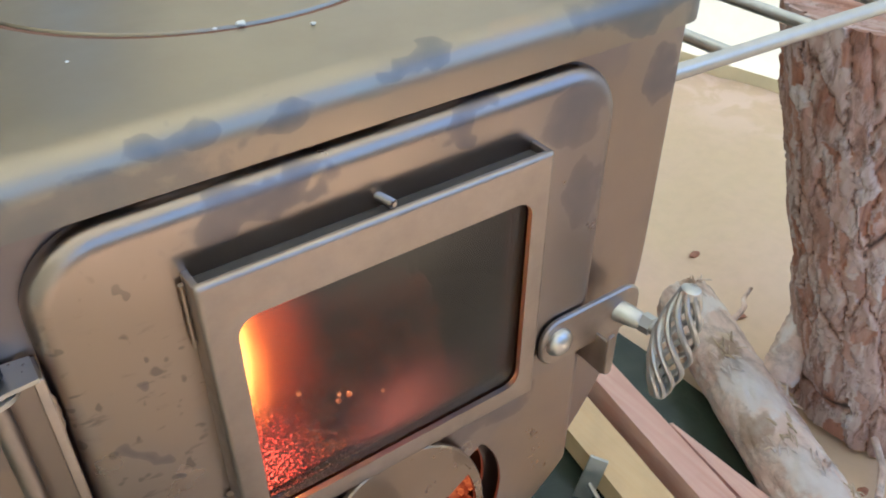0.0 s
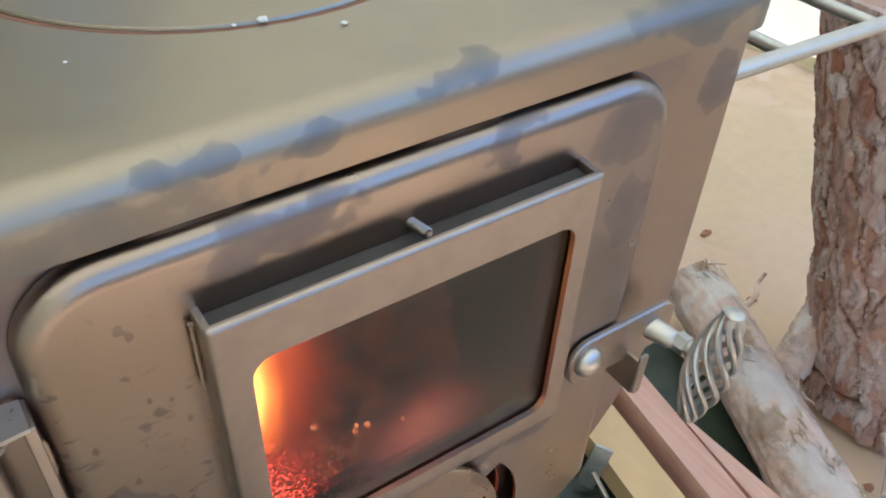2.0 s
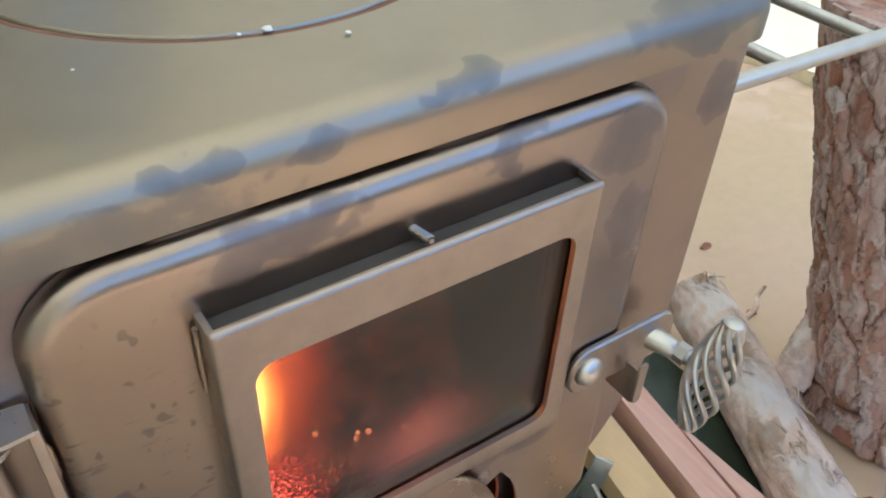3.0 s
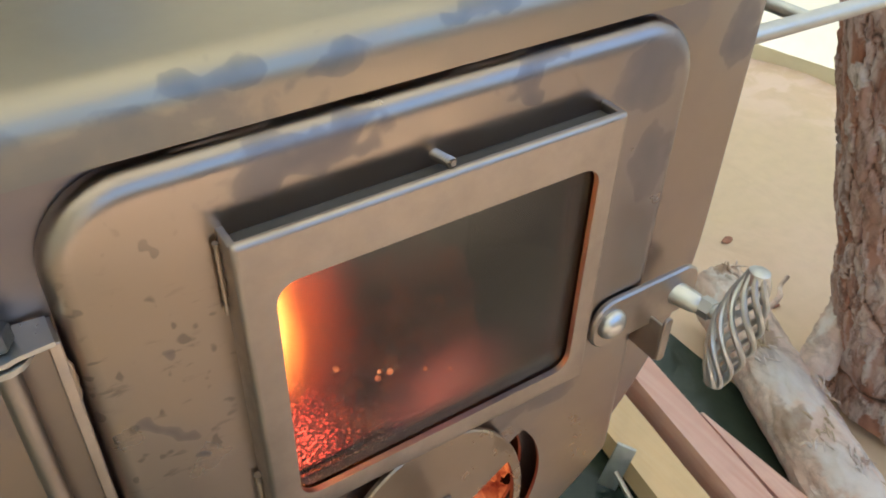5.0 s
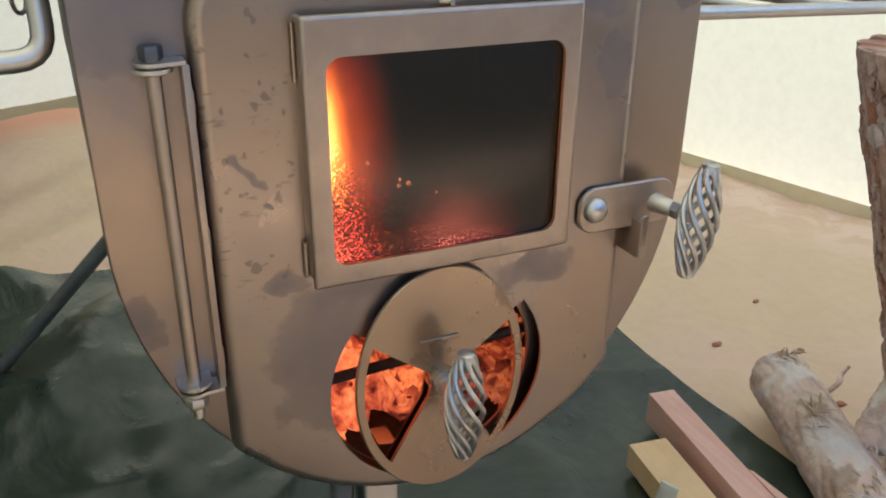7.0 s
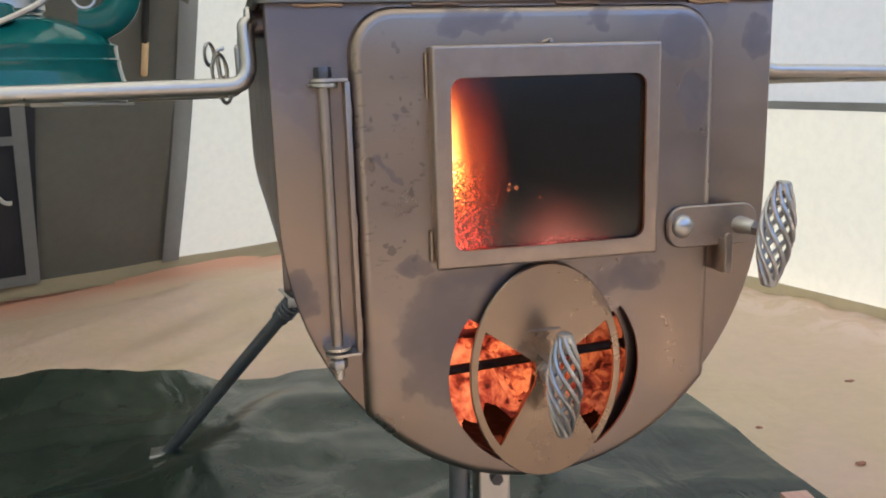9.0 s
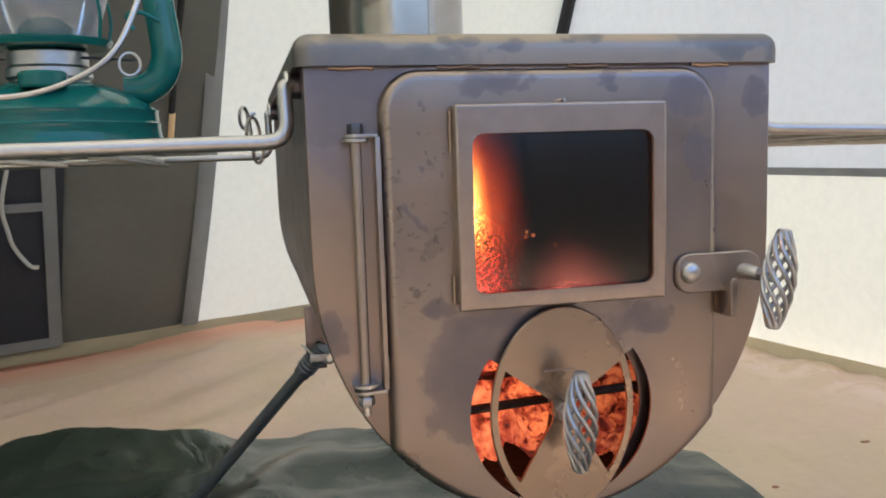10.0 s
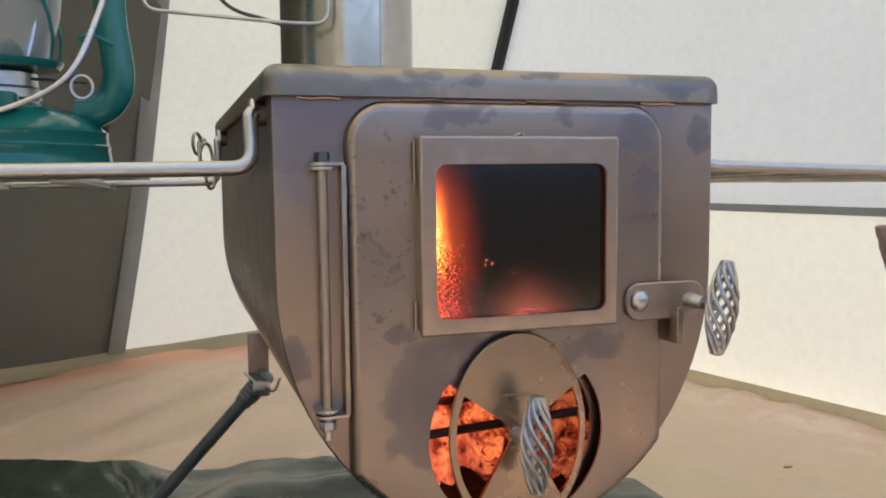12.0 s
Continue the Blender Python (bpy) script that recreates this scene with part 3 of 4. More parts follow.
part("cord", tube(curve_points([on_panel(s, z, 0.02) for s, z in ((-0.335, 0.39), (-0.345, 0.32), (-0.335, 0.27), (-0.325, 0.24), (-0.30, 0.205), (-0.285, 0.20))]), 0.004, 6), PALE, pocket, "white tie cord")

strap_end = thing("hanging_strap", "black strap with a tan wooden toggle hanging before the dark panel", "strap", at=in_tent(-0.05, slope(0.43) + 0.03, 0.43))
part("strap", tube([in_tent(-0.052 + 0.004 * math.sin(9 * z), slope(z) + 0.022, z) - strap_end.location for z in np.linspace(0.476, 0.96, 20)], 0.0060, 8), WEBBING, strap_end)
part("toggle", tube([in_tent(-0.054, slope(z) + 0.022, z) - strap_end.location for z in (0.418, 0.421, 0.474, 0.478)], [0.0045, 0.0062, 0.0062, 0.0045], 12), TANWOOD, strap_end, "tan wooden toggle")

# ground outside, the tent's groundsheet and the tarp under the stove
sheet("ground", lambda a, b: Vector((-400 + 800 * a, -400 + 800 * b, -0.06)), 8, 8, SOIL, label="bare soil and grass round the tent", category="ground")


def floor_height(p):
    d = (p - FOOT).dot(INTO)
    s = (p - FOOT).dot(ALONG)
    ripple = (0.022 + 0.045 * max(0.0, min(1.0, 0.4 - s)) * max(0.0, 1.0 - d)) * noise.fractal(Vector((s * 1.6, d * 7.0 + 2.2 * s, 0)), 0.9, 2.0, 3) + 0.004 * noise.fractal(p * 11, 0.9, 2.0, 3)
    back = 0.035 * math.exp(-((d - 0.16) / 0.13) ** 2) * max(0.0, min(1.0, (0.5 - s) * 1.6)) * (0.75 + 0.5 * math.sin(5 * s + 1))
    return ripple * max(0.1, min(1.0, 0.25 + d)) * 0.7 + back * 0.5 - 0.008


def floor_place(a, b):
    d = -0.05 + 2.85 * b ** 1.25
    p = in_tent(LEFT + a * (end_at(d) + 0.05 - LEFT), d, 0)
    p.z = floor_height(p)
    return p


sheet("floor", floor_place, 150, 130, GROUND, label="creased beige groundsheet of the tent", category="groundsheet")
sheet("mud_flap", lambda a, b: (lambda p: Vector((p.x, p.y, floor_height(p) + 0.0004 + 0.008 * (1 - b) + 0.014 * (1 - b) ** 2)))(in_tent(LEFT + a * (0.55 - LEFT), 0.012 + (0.165 + 0.035 * math.sin(3 * a * 6)) * b, 0)), 80, 6, ORANGE, label="orange mud flap along the tent wall", category="mud flap")


def bell(x, y, cx, cy, wx, wy):
    return math.exp(-((x - cx) / wx) ** 2 - ((y - cy) / wy) ** 2)


def tarp_place(a, b):
    x = -1.0 + 1.382 * a
    back = 0.748 if x < -0.07 else 0.748 - 0.53 * (x + 0.07)
    back += 0.016 * math.sin(9 * x) + 0.01 * math.sin(23 * x)
    # extra reach at the left is added out of view, to darken the door's reflection
    reach = 0.10 + 0.16 * max(0.0, min(1.0, (0.10 - x) / 0.16))
    y = -reach + 0.02 * math.sin(6 * x) + (back + reach - 0.02 * math.sin(6 * x)) * b
    x += 0.004 * math.sin(17 * y)
    fold = 0.010 * noise.fractal(Vector((x * 5, y * 3.2, 1.0)), 0.8, 2.0, 4) + 0.016 * max(0.0, 0.45 - abs(noise.noise(Vector((x * 4.0 + 1.2 * y, y * 6.0 - x, 4.0)))) * 2.2)
    z = 0.006 + max(fold, -0.004) + 0.040 * bell(x, y, -0.36, 0.80, 0.10, 0.15) + 0.022 * bell(x - 0.5 * (y - 0.5), y, -0.17, 0.55, 0.05, 0.13) + 0.018 * bell(x, y, 0.05, 0.6, 0.13, 0.04) + 0.016 * bell(x, y, -0.5, 0.45, 0.06, 0.2)
    z *= 1.0 - 0.75 * max(0.0, min(1.0, (x - 0.1) / 0.15))
    p = Vector((x, y, 0))
    return Vector((x, y, max(z, 0.003 + max(floor_height(p), -0.02) + 0.004 if x < 0.2 else z)))


tarp = sheet("tarp", tarp_place, 150, 150, TARP, kind="", label="creased black-green tarp spread under the stove", category="tarp")

# ---- the stove ----
stove = thing("wood_stove", "heat-tinted steel tent stove with fire burning behind its glass", "wood stove", at=(0, 0.2, 0.2))
BASE = Vector(stove.location)
LENGTH, CENTRE, HALF, DROP, RIM = 0.42, 0.345, 0.127, 0.1437, 0.4515


def body_loop(grow=0.0, top=RIM, n=40):
    """The body's outline from the front: upright sides and a round belly."""
    pts = [(HALF + grow, top)]
    for k in range(n + 1):
        a = math.pi * k / n
        pts.append(((HALF + grow) * math.cos(a), CENTRE - (DROP + grow) * math.sin(a)))
    return pts + [(-HALF - grow, top)]


def own(bm, to=None):
    bmesh.ops.translate(bm, vec=-BASE, verts=bm.verts)
    return bm


def trough(grow0, grow1, y0, y1):
    """An open trough of sheet between two outlines."""
    bm = bmesh.new()
    loops = []
    for g, y in ((grow0, y0), (grow0, y1), (grow1, y1), (grow1, y0)):
        loops.append([bm.verts.new((x, y, z)) for x, z in body_loop(g)])
    for a, b in zip(loops, loops[1:] + loops[:1]):
        for i in range(len(a) - 1):
            bm.faces.new((a[i], a[i + 1], b[i + 1], b[i]))
    for i in (0, -1):
        bm.faces.new([lo[i] for lo in loops])
    return bm


WIN = rounded(-0.048, 0.049, 0.326, 0.406, 0.006)


def bowtie_half(side, r, cx=0.0015, cz=0.258):
    """One of the two air openings beside the middle of the damper."""
    pts = []
    for k in range(17):
        a = radians(-60 + 98 * k / 16)
        pts.append((cx + side * r * math.cos(a), cz + r * math.sin(a)))
    return pts + [(cx + side * 0.007, cz + 0.010), (cx + side * 0.005, cz), (cx + side * 0.007, cz - 0.012)]


AIR = [bowtie_half(-1, 0.052), bowtie_half(1, 0.0505)]
part("body", own(trough(0.0, -0.0015, 0.0, LENGTH)), STEEL_BODY, stove, "curved brown-violet steel body")
part("firebox_liner", own(trough(-0.002, -0.003, 0.004, LENGTH - 0.004)), SOOT, stove, "sooty inner wall")
part("front_plate", own(plate(body_loop(0.0005), [rounded(-0.055, 0.055, 0.315, 0.415, 0.006), AIR[0], bowtie_half(1, 0.0475)], -0.0015, 0.0, 0.0012)), STEEL_BODY, stove, "flat heat-tinted front plate")
part("back_plate", own(plate(body_loop(0.0005), [], LENGTH + 0.0015, LENGTH - 0.001, 0.0012)), STEEL_BODY, stove)


def lid():
    """The lid: a flat top with rims folded down over soft edges, and a round cooking hole."""
    x1, y0, y1, top, low, r = 0.132, -0.006, LENGTH + 0.006, 0.4565, 0.4405, 0.0085
    bm = bmesh.new()
    base = [(x, z) for x, z in rounded(-x1, x1, y0, y1, 0.0092, 5)]
    chain = []
    for k in range(8):
        a = math.pi / 2 * k / 7
        loop = inset(base, r * (1 - math.cos(a)))
        chain.append([bm.verts.new((x, y, top - r + r * math.sin(a))) for x, y in loop])
    low_ring = [bm.verts.new((x, y, low)) for x, y in base]
    low_in = [bm.verts.new((x, y, low)) for x, y in inset(base, 0.002)]
    up_in = [bm.verts.new((x, y, top - 0.0025)) for x, y in inset(base, 0.012)]
    rings = [up_in, low_in, low_ring] + chain
    for a, b in zip(rings, rings[1:]):
        for i in range(len(a)):
            j = (i + 1) % len(a)
            bm.faces.new((a[i], a[j], b[j], b[i]))
    hole = [(0.0805 * math.cos(2 * math.pi * k / 64), 0.115 + 0.0805 * math.sin(2 * math.pi * k / 64)) for k in range(64)]
    h1 = [bm.verts.new((x, y, top)) for x, y in hole]
    h0 = [bm.verts.new((x, y, top - 0.0025)) for x, y in hole]
    for i in range(64):
        bm.faces.new((h1[i], h1[(i + 1) % 64], h0[(i + 1) % 64], h0[i]))
    for lo, ho in ((chain[-1], h1), (up_in, h0)):
        edges = [bm.edges.get((q[i], q[(i + 1) % len(q)])) for q in (lo, ho) for i in range(len(q))]
        bmesh.ops.triangle_fill(bm, use_beauty=True, edges=edges)
    return bm


part("lid", own(lid()), STEEL_LID, stove, "tan steel lid with blue-grey heat stains")
part("hot_plate", own(lathe([(0.0, 0.4525), (0.0765, 0.4525), (0.0775, 0.4535), (0.0775, 0.4560), (0.0770, 0.4567), (0.0, 0.4567)], 64, (0, 0.115, 0), False)), STEEL_LID, stove, "round removable cooking plate")
part("plate_rim", own(lathe([(0.0770, 0.4510), (0.0835, 0.4510), (0.0835, 0.4538), (0.0806, 0.4538), (0.0803, 0.4560), (0.0780, 0.4560), (0.0770, 0.4510)], 64, (0, 0.115, 0), False)), RUST, stove, "rusty rim round the cooking plate")
for cx in (-0.104, -0.05, 0.02, 0.09):
    part("weld", own(tube([(cx - 0.011, -0.002, 0.4402), (cx - 0.004, -0.0025, 0.4396), (cx + 0.005, -0.0023, 0.4402), (cx + 0.011, -0.002, 0.4397)], 0.0013, 8)), WELD, stove)

# the door
door = part("door", own(pan([(x, z) for x, z in rounded(-0.092, 0.092, 0.40, 0.4384, 0.021, 8)[:18]] + [(-0.092, 0.2475)] + [(0.1266 * math.cos(radians(a)), CENTRE + 0.1448 * math.sin(radians(a))) for a in np.linspace(223.9, 316.1, 30)] + [(0.092, 0.2475)], [rounded(-0.050, 0.050, 0.322, 0.410, 0.006), *AIR], -0.0092, -0.0022, 0.0056)), STEEL_DOOR, stove, "pan-shaped door with mottled heat stains")
FX0, FX1, FZ0, FZ1 = -0.0565, 0.0565, 0.3175, 0.4205
part("window_frame", own(plate(rounded(FX0, FX1, FZ0, FZ1, 0.0012, 2), [WIN], -0.0185, -0.0165, 0.0015)), STEEL_FRAME, door, "brushed steel window frame")
part("frame_flange", own(box(FX0, FX0 + 0.002, -0.0168, -0.0085, FZ0 + 0.004, FZ1 - 0.0005, 0.0004)), STEEL_FRAME, door)
part("frame_flange", own(box(FX1 - 0.002, FX1, -0.0168, -0.0085, FZ0 + 0.004, FZ1 - 0.0005, 0.0004)), STEEL_FRAME, door)
part("frame_flange", own(box(FX0 + 0.003, FX1 - 0.003, -0.0168, -0.0085, FZ0, FZ0 + 0.002, 0.0004)), STEEL_FRAME, door)
part("frame_weld", own(tube([(FX0 - 0.0008, -0.011, z) for z in np.linspace(FZ1 - 0.024, FZ1 - 0.003, 12)], [0.0005 + 0.0003 * (k % 2) for k in range(12)], 8)), WELD, door)
part("frame_weld", own(tube([(FX0 - 0.0008, -0.011, z) for z in np.linspace(FZ0 + 0.003, FZ0 + 0.018, 10)], [0.0008 + 0.0004 * (k % 2) for k in range(10)], 8)), WELD, door)
pane = part("glass_pane", own(box(-0.0535, 0.0535, -0.0160, -0.0125, 0.3205, 0.4165, 0.0003)), GLASS, door, "soot-speckled fireproof glass")
pane.visible_shadow = False
pane.data.materials.append(GLASS_BACK)
for f in pane.data.polygons:
    f.material_index = 0 if f.normal.y < -0.9 else 1
for x0, x1, z0, z1 in ((-0.0535, 0.0535, 0.4105, 0.4165), (-0.0535, 0.0535, 0.3180, 0.3215), (-0.0545, -0.0505, 0.3220, 0.4100), (0.0505, 0.0545, 0.3220, 0.4100)):
    part("glass_seal", own(box(x0, x1, -0.0124, -0.0086, z0, z1, 0.0004)), SEAL, door, "charred fibre seal")
# strip added to stop firelight leaking out above the pane
part("glass_seal", own(box(-0.0544, 0.0544, -0.0163, -0.0093, 0.4167, 0.4175, 0.0002)), SEAL, door, "charred fibre seal")
stud = tube([(0.0, -0.0085, 0.4205), (0.001, -0.0165, 0.4215)], 0.0008, 10)
part("stud", own(stud), STEEL_FRAME, door)
for k in range(8):
    f = 0.1 + 0.11 * k
    stud = tube([(0.001 * f + 0.0012 * math.cos(a), -0.0085 - 0.008 * f, 0.4205 + 0.001 * f + 0.0012 * math.sin(a)) for a in np.linspace(0, 2 * math.pi, 13)[:-1]], 0.00038, 5, True)
    part("stud_thread", own(stud), STEEL_FRAME, door)

# damper: an oval plate with two cut-outs that turns before the air openings
def oval(rx, rz, n=64, cx=-0.001, cz=0.260):
    return [(cx + rx * math.cos(2 * math.pi * k / n), cz + rz * math.sin(2 * math.pi * k / n)) for k in range(n)]


def oval_cut(side, rx, rz, a0=29, a1=47, cx=-0.001, cz=0.260):
    pts = []
    for k in range(17):
        a = radians(-a1 + (a0 + a1) * k / 16)
        pts.append((cx + side * rx * math.cos(a), cz + rz * math.sin(a)))
    pts += [(cx + side * 0.0065, cz + 0.006), (cx + side * 0.0052, cz), (cx + side * 0.0065, cz - 0.006)]
    return pts


damper = part("damper", own(plate(oval(0.0400, 0.0560), [oval_cut(-1, 0.0362, 0.0500), oval_cut(1, 0.0362, 0.0500)], -0.0150, -0.0130, 0.0006)), STEEL_DISC, door, "oval tan steel air damper")
part("damper_spacer", own(tube([(-0.001, -0.0085, 0.260), (-0.001, -0.0132, 0.260)], 0.006, 20)), STEEL_DISC, door)
part("damper_nut", own(tube([(-0.001, -0.0148, 0.260), (-0.001, -0.0185, 0.260)], 0.0048, 6)), STAINLESS, door)
part("damper_tab", own(box(-0.012, 0.006, -0.0162, -0.0150, 0.2815, 0.2830, 0.0003)), STEEL_DISC, door)


def knob(top, bottom, stem0, stem1, turns, parent):
    """A basket of twisted wires on a stem."""
    t, b = Vector(top), Vector(bottom)
    axis = (t - b).normalized()
    e1 = axis.orthogonal().normalized()
    e2 = axis.cross(e1)
    stem = part("spiral_knob", own(tube([stem0, stem1], 0.0030, 16)), ZINC, parent, "grey spiral wire cool-touch knob")
    for w in range(8):
        pts = []
        for k in range(31):
            f = k / 30
            r = 0.0028 + 0.0051 * math.sin(math.pi * f) ** 0.95
            a = 2 * math.pi * w / 8 + turns * math.pi * (f - 0.5)
            pts.append(b + (t - b) * f + r * (math.cos(a) * e1 + math.sin(a) * e2))
        part("wire", own(tube(pts, 0.00125, 8)), ZINC, stem)
    for c, s in ((t, 1), (b, -1)):
        part("cap", own(tube([c - axis * s * 0.0025, c + axis * s * 0.0010, c + axis * s * 0.0018], [0.0040, 0.0038, 0.0026], 14)), ZINC, stem)
    mid = Vector(stem0).lerp(Vector(stem1), 0.45)
    part("collar", own(tube([mid, mid + (Vector(stem1) - Vector(stem0)).normalized() * 0.005], 0.0041, 6)), ZINC, stem)


knob((0.1140, -0.036, 0.3505), (0.1082, -0.036, 0.3015), (0.109, -0.012, 0.3265), (0.1118, -0.030, 0.326), -1.3, stove)
knob((0.0000, -0.036, 0.2850), (-0.0005, -0.036, 0.2360), (-0.001, -0.016, 0.260), (-0.0005, -0.030, 0.2605), -1.3, stove)

# latch strap, dome bolt, boss and catch
strap = [(x, z) for x, z in rounded(0.0655, 0.1165, 0.3170, 0.3385, 0.0085, 8)]
part("latch_strap", own(plate(strap, [], -0.0120, -0.0100, 0.0007)), STEEL_FRAME, door, "flat latch strap with round ends")
part("dome_bolt", own(tube([(0.0735, -0.0118 - h, 0.3285) for h in (0, 0.0012, 0.0026, 0.0038, 0.0046)], [0.0060, 0.0060, 0.0052, 0.0036, 0.0012], 20)), STAINLESS, door, "shiny dome bolt head")
part("latch_boss", own(tube([(0.1060, -0.0100, 0.3272), (0.1066, -0.0122, 0.3271), (0.1088, -0.0195, 0.3267), (0.1092, -0.0205, 0.3267)], [0.0050, 0.0046, 0.0038, 0.0030], 18)), STAINLESS, door)
part("catch", own(box(0.0942, 0.0954, -0.0180, -0.0015, 0.3035, 0.3215, 0.0004)), STEEL_FRAME, stove, "bent steel catch under the latch")
part("catch_lip", own(plate(rounded(0.0942, 0.0985, 0.3035, 0.3245, 0.0019, 5), [], -0.0192, -0.0180, 0.0004)), STEEL_FRAME, stove)

# hinge
HX, HY = -0.1040, -0.0075
hinge = part("hinge_rod", own(tube([(HX, HY, 0.272), (HX, HY, 0.4085)], 0.0026, 14)), STEEL_FRAME, stove, "long steel hinge rod")
part("hinge_strip", own(box(-0.0950, -0.0924, -0.0110, -0.0018, 0.2790, 0.4060, 0.0004)), STEEL_FRAME, door)
for z in (0.4058, 0.2780):
    part("hinge_tab", own(plate([(HX + 0.006 * math.cos(radians(a)), HY + 0.006 * math.sin(radians(a))) for a in range(60, 301, 20)] + [(-0.0935, HY - 0.0045), (-0.0935, HY + 0.0045)], [], z, z + 0.0016, 0.0004, lambda x, d, y: (x, y, d))), STAINLESS, door)
for z in (0.4035, 0.2810):
    part("hinge_lug", own(plate([(HX + 0.0066 * math.cos(radians(a)), HY + 0.0066 * math.sin(radians(a))) for a in range(180, 361, 20)] + [(HX + 0.0066, -0.0010), (HX - 0.0066, -0.0010)], [], z, z + 0.0018, 0.0004, lambda x, d, y: (x, y, d))), STAINLESS, stove)
part("hinge_bolt_head", own(hexagon(0.0040, 0.4078, 0.4125, (HX, HY, 0))), DARK_BOLT, stove, "dark hexagon bolt head")
part("hinge_nut", own(hexagon(0.0044, 0.2715, 0.2760, (HX, HY, 0))), STAINLESS, stove)
part("hinge_bolt_tip", own(tube([(HX, HY, 0.2662), (HX, HY, 0.272)], 0.0022, 12)), STAINLESS, stove)
for z0 in (0.385, 0.334, 0.284):
    part("hinge_weld", own(tube([(-0.0928, -0.0075, z0 + 0.0021 * k) for k in range(7)], [0.0008, 0.0014, 0.0011, 0.0015, 0.0012, 0.0014, 0.0007], 8)), WELD, door)

# eyes that carry the racks, and the legs
for sx in (-1, 1):
    for y in (0.030, 0.335):
        ring = [(sx * (HALF + 0.0065), y + 0.0062 * math.cos(a), 0.4335 + 0.0062 * math.sin(a)) for a in np.linspace(0, 2 * math.pi, 20)[:-1]]
        part("rack_eye", own(tube(ring, 0.0021, 8, True)), STAINLESS, stove)
        part("eye_stem", own(tube([(sx * (HALF - 0.001), y, 0.4335), (sx * (HALF + 0.0055), y, 0.4335)], 0.0065, 14)), STEEL_BODY, stove)


def leg(top, foot):
    u, w = Vector(top), Vector(foot)
    part("leg", own(tube([u, u.lerp(w, 0.5), w], 0.0068, 16)), LEG_PAINT, stove, "grey tubular folding leg")
    d = (u - w).normalized()
    part("leg_socket", own(tube([u + d * 0.012, u - d * 0.028], 0.0086, 16)), LEG_PAINT, stove)
    part("leg_pin", own(tube(curve_points([u + Vector((-0.014, 0, 0.012)), u + Vector((-0.004, -0.014, 0.004)), u + Vector((0.012, -0.012, -0.006)), u + Vector((0.02, -0.004, 0.004))], 5), 0.0014, 6)), STAINLESS, stove)
    for k in range(4):
        c = u - d * (0.004 + 0.005 * k)
        e1 = d.orthogonal().normalized()
        e2 = d.cross(e1)
        part("leg_ring", own(tube([c + 0.0092 * (math.cos(a) * e1 + math.sin(a) * e2) for a in np.linspace(0, 2 * math.pi, 19)[:-1]], 0.0012, 6, True)), LEG_PAINT, stove)
    part("wing_bolt", own(tube([u + Vector((0, -0.008, 0.002)), u + Vector((0, -0.020, 0.002))], 0.0036, 8)), ZINC, stove)
    part("wing_bolt", own(box(u.x - 0.0085, u.x + 0.0085, u.y - 0.0225, u.y - 0.0205, u.z - 0.002, u.z + 0.007, 0.0007)), ZINC, stove)
    part("leg_foot", own(box(w.x - 0.018, w.x + 0.014, w.y - 0.012, w.y + 0.012, w.z - 0.004, w.z + 0.003, 0.001)), ZINC, stove)


for sx in (-1, 1):
    part("leg_bracket", own(box(sx * 0.098 - 0.010, sx * 0.098 + 0.010, 0.4135, 0.4185, 0.182, 0.246, 0.0012)), STEEL_BODY, stove, "bent steel tab that holds the folding leg")
    part("bracket_bolt", own(tube([(sx * 0.098, 0.4060, 0.198), (sx * 0.098, 0.4260, 0.198)], 0.0040, 6)), STAINLESS, stove)
leg((-0.098, 0.412, 0.196), (-0.240, 0.510, 0.012))
leg((0.098, 0.412, 0.196), (0.200, 0.470, 0.012))
part("front_leg", own(box(-0.0275, -0.0095, 0.020, 0.036, 0.004, 0.206, 0.0015)), STAINLESS, stove, "flat steel front leg")
part("front_leg_bolt", own(tube([(-0.0185, 0.0200, 0.189), (-0.0185, 0.0150, 0.189)], 0.0035, 6)), DARK_BOLT, stove)
part("front_leg_side", own(tube([(-0.036, 0.03, 0.20), (-0.040, 0.03, 0.004)], 0.006, 10)), LEG_PAINT, stove)

# ---- the fire ----
def ember_height(x, y):
    heap = 0.078 * math.exp(-((x + 0.045) / 0.034) ** 2 - ((y - 0.050) / 0.036) ** 2)
    return 0.219 + 0.32 * min(y, 0.13) + heap + 0.010 * noise.fractal(Vector((x, y, 0.3)) * 38, 0.8, 2.0, 4)


def ember_sheet(y0, y1, rows_y):
    bm = bmesh.new()
    grid = []
    for i in range(91):
        row = []
        for j in range(rows_y + 1):
            y = y0 + (y1 - y0) * j / rows_y
            x = (-1 + 2 * i / 90)
            z = ember_height(x * 0.105, y)
            wide = (HALF - 0.004) * math.sqrt(max(0.05, 1 - max(0.0, (CENTRE - z) / (DROP - 0.004)) ** 2)) - 0.001
            row.append(bm.verts.new((x * wide, y, z)))
        grid.append(row)
    for i in range(90):
        for j in range(rows_y):
            bm.faces.new((grid[i][j], grid[i + 1][j], grid[i + 1][j + 1], grid[i][j + 1]))
    return bm


tagged(part("ember_bed", ember_sheet(0.006, 0.125, 60), EMBER), "bed of glowing orange embers in the firebox", "embers", kind="stuff")
# back of the bed made black in place of the reflection that veils it
tagged(part("dark_bed_back", ember_sheet(0.125, 0.400, 60), SOOT), "back of the ember bed, made dark so it stays hidden behind the glass", "ash", kind="stuff")
bm = bmesh.new()
rng = random.Random(5)
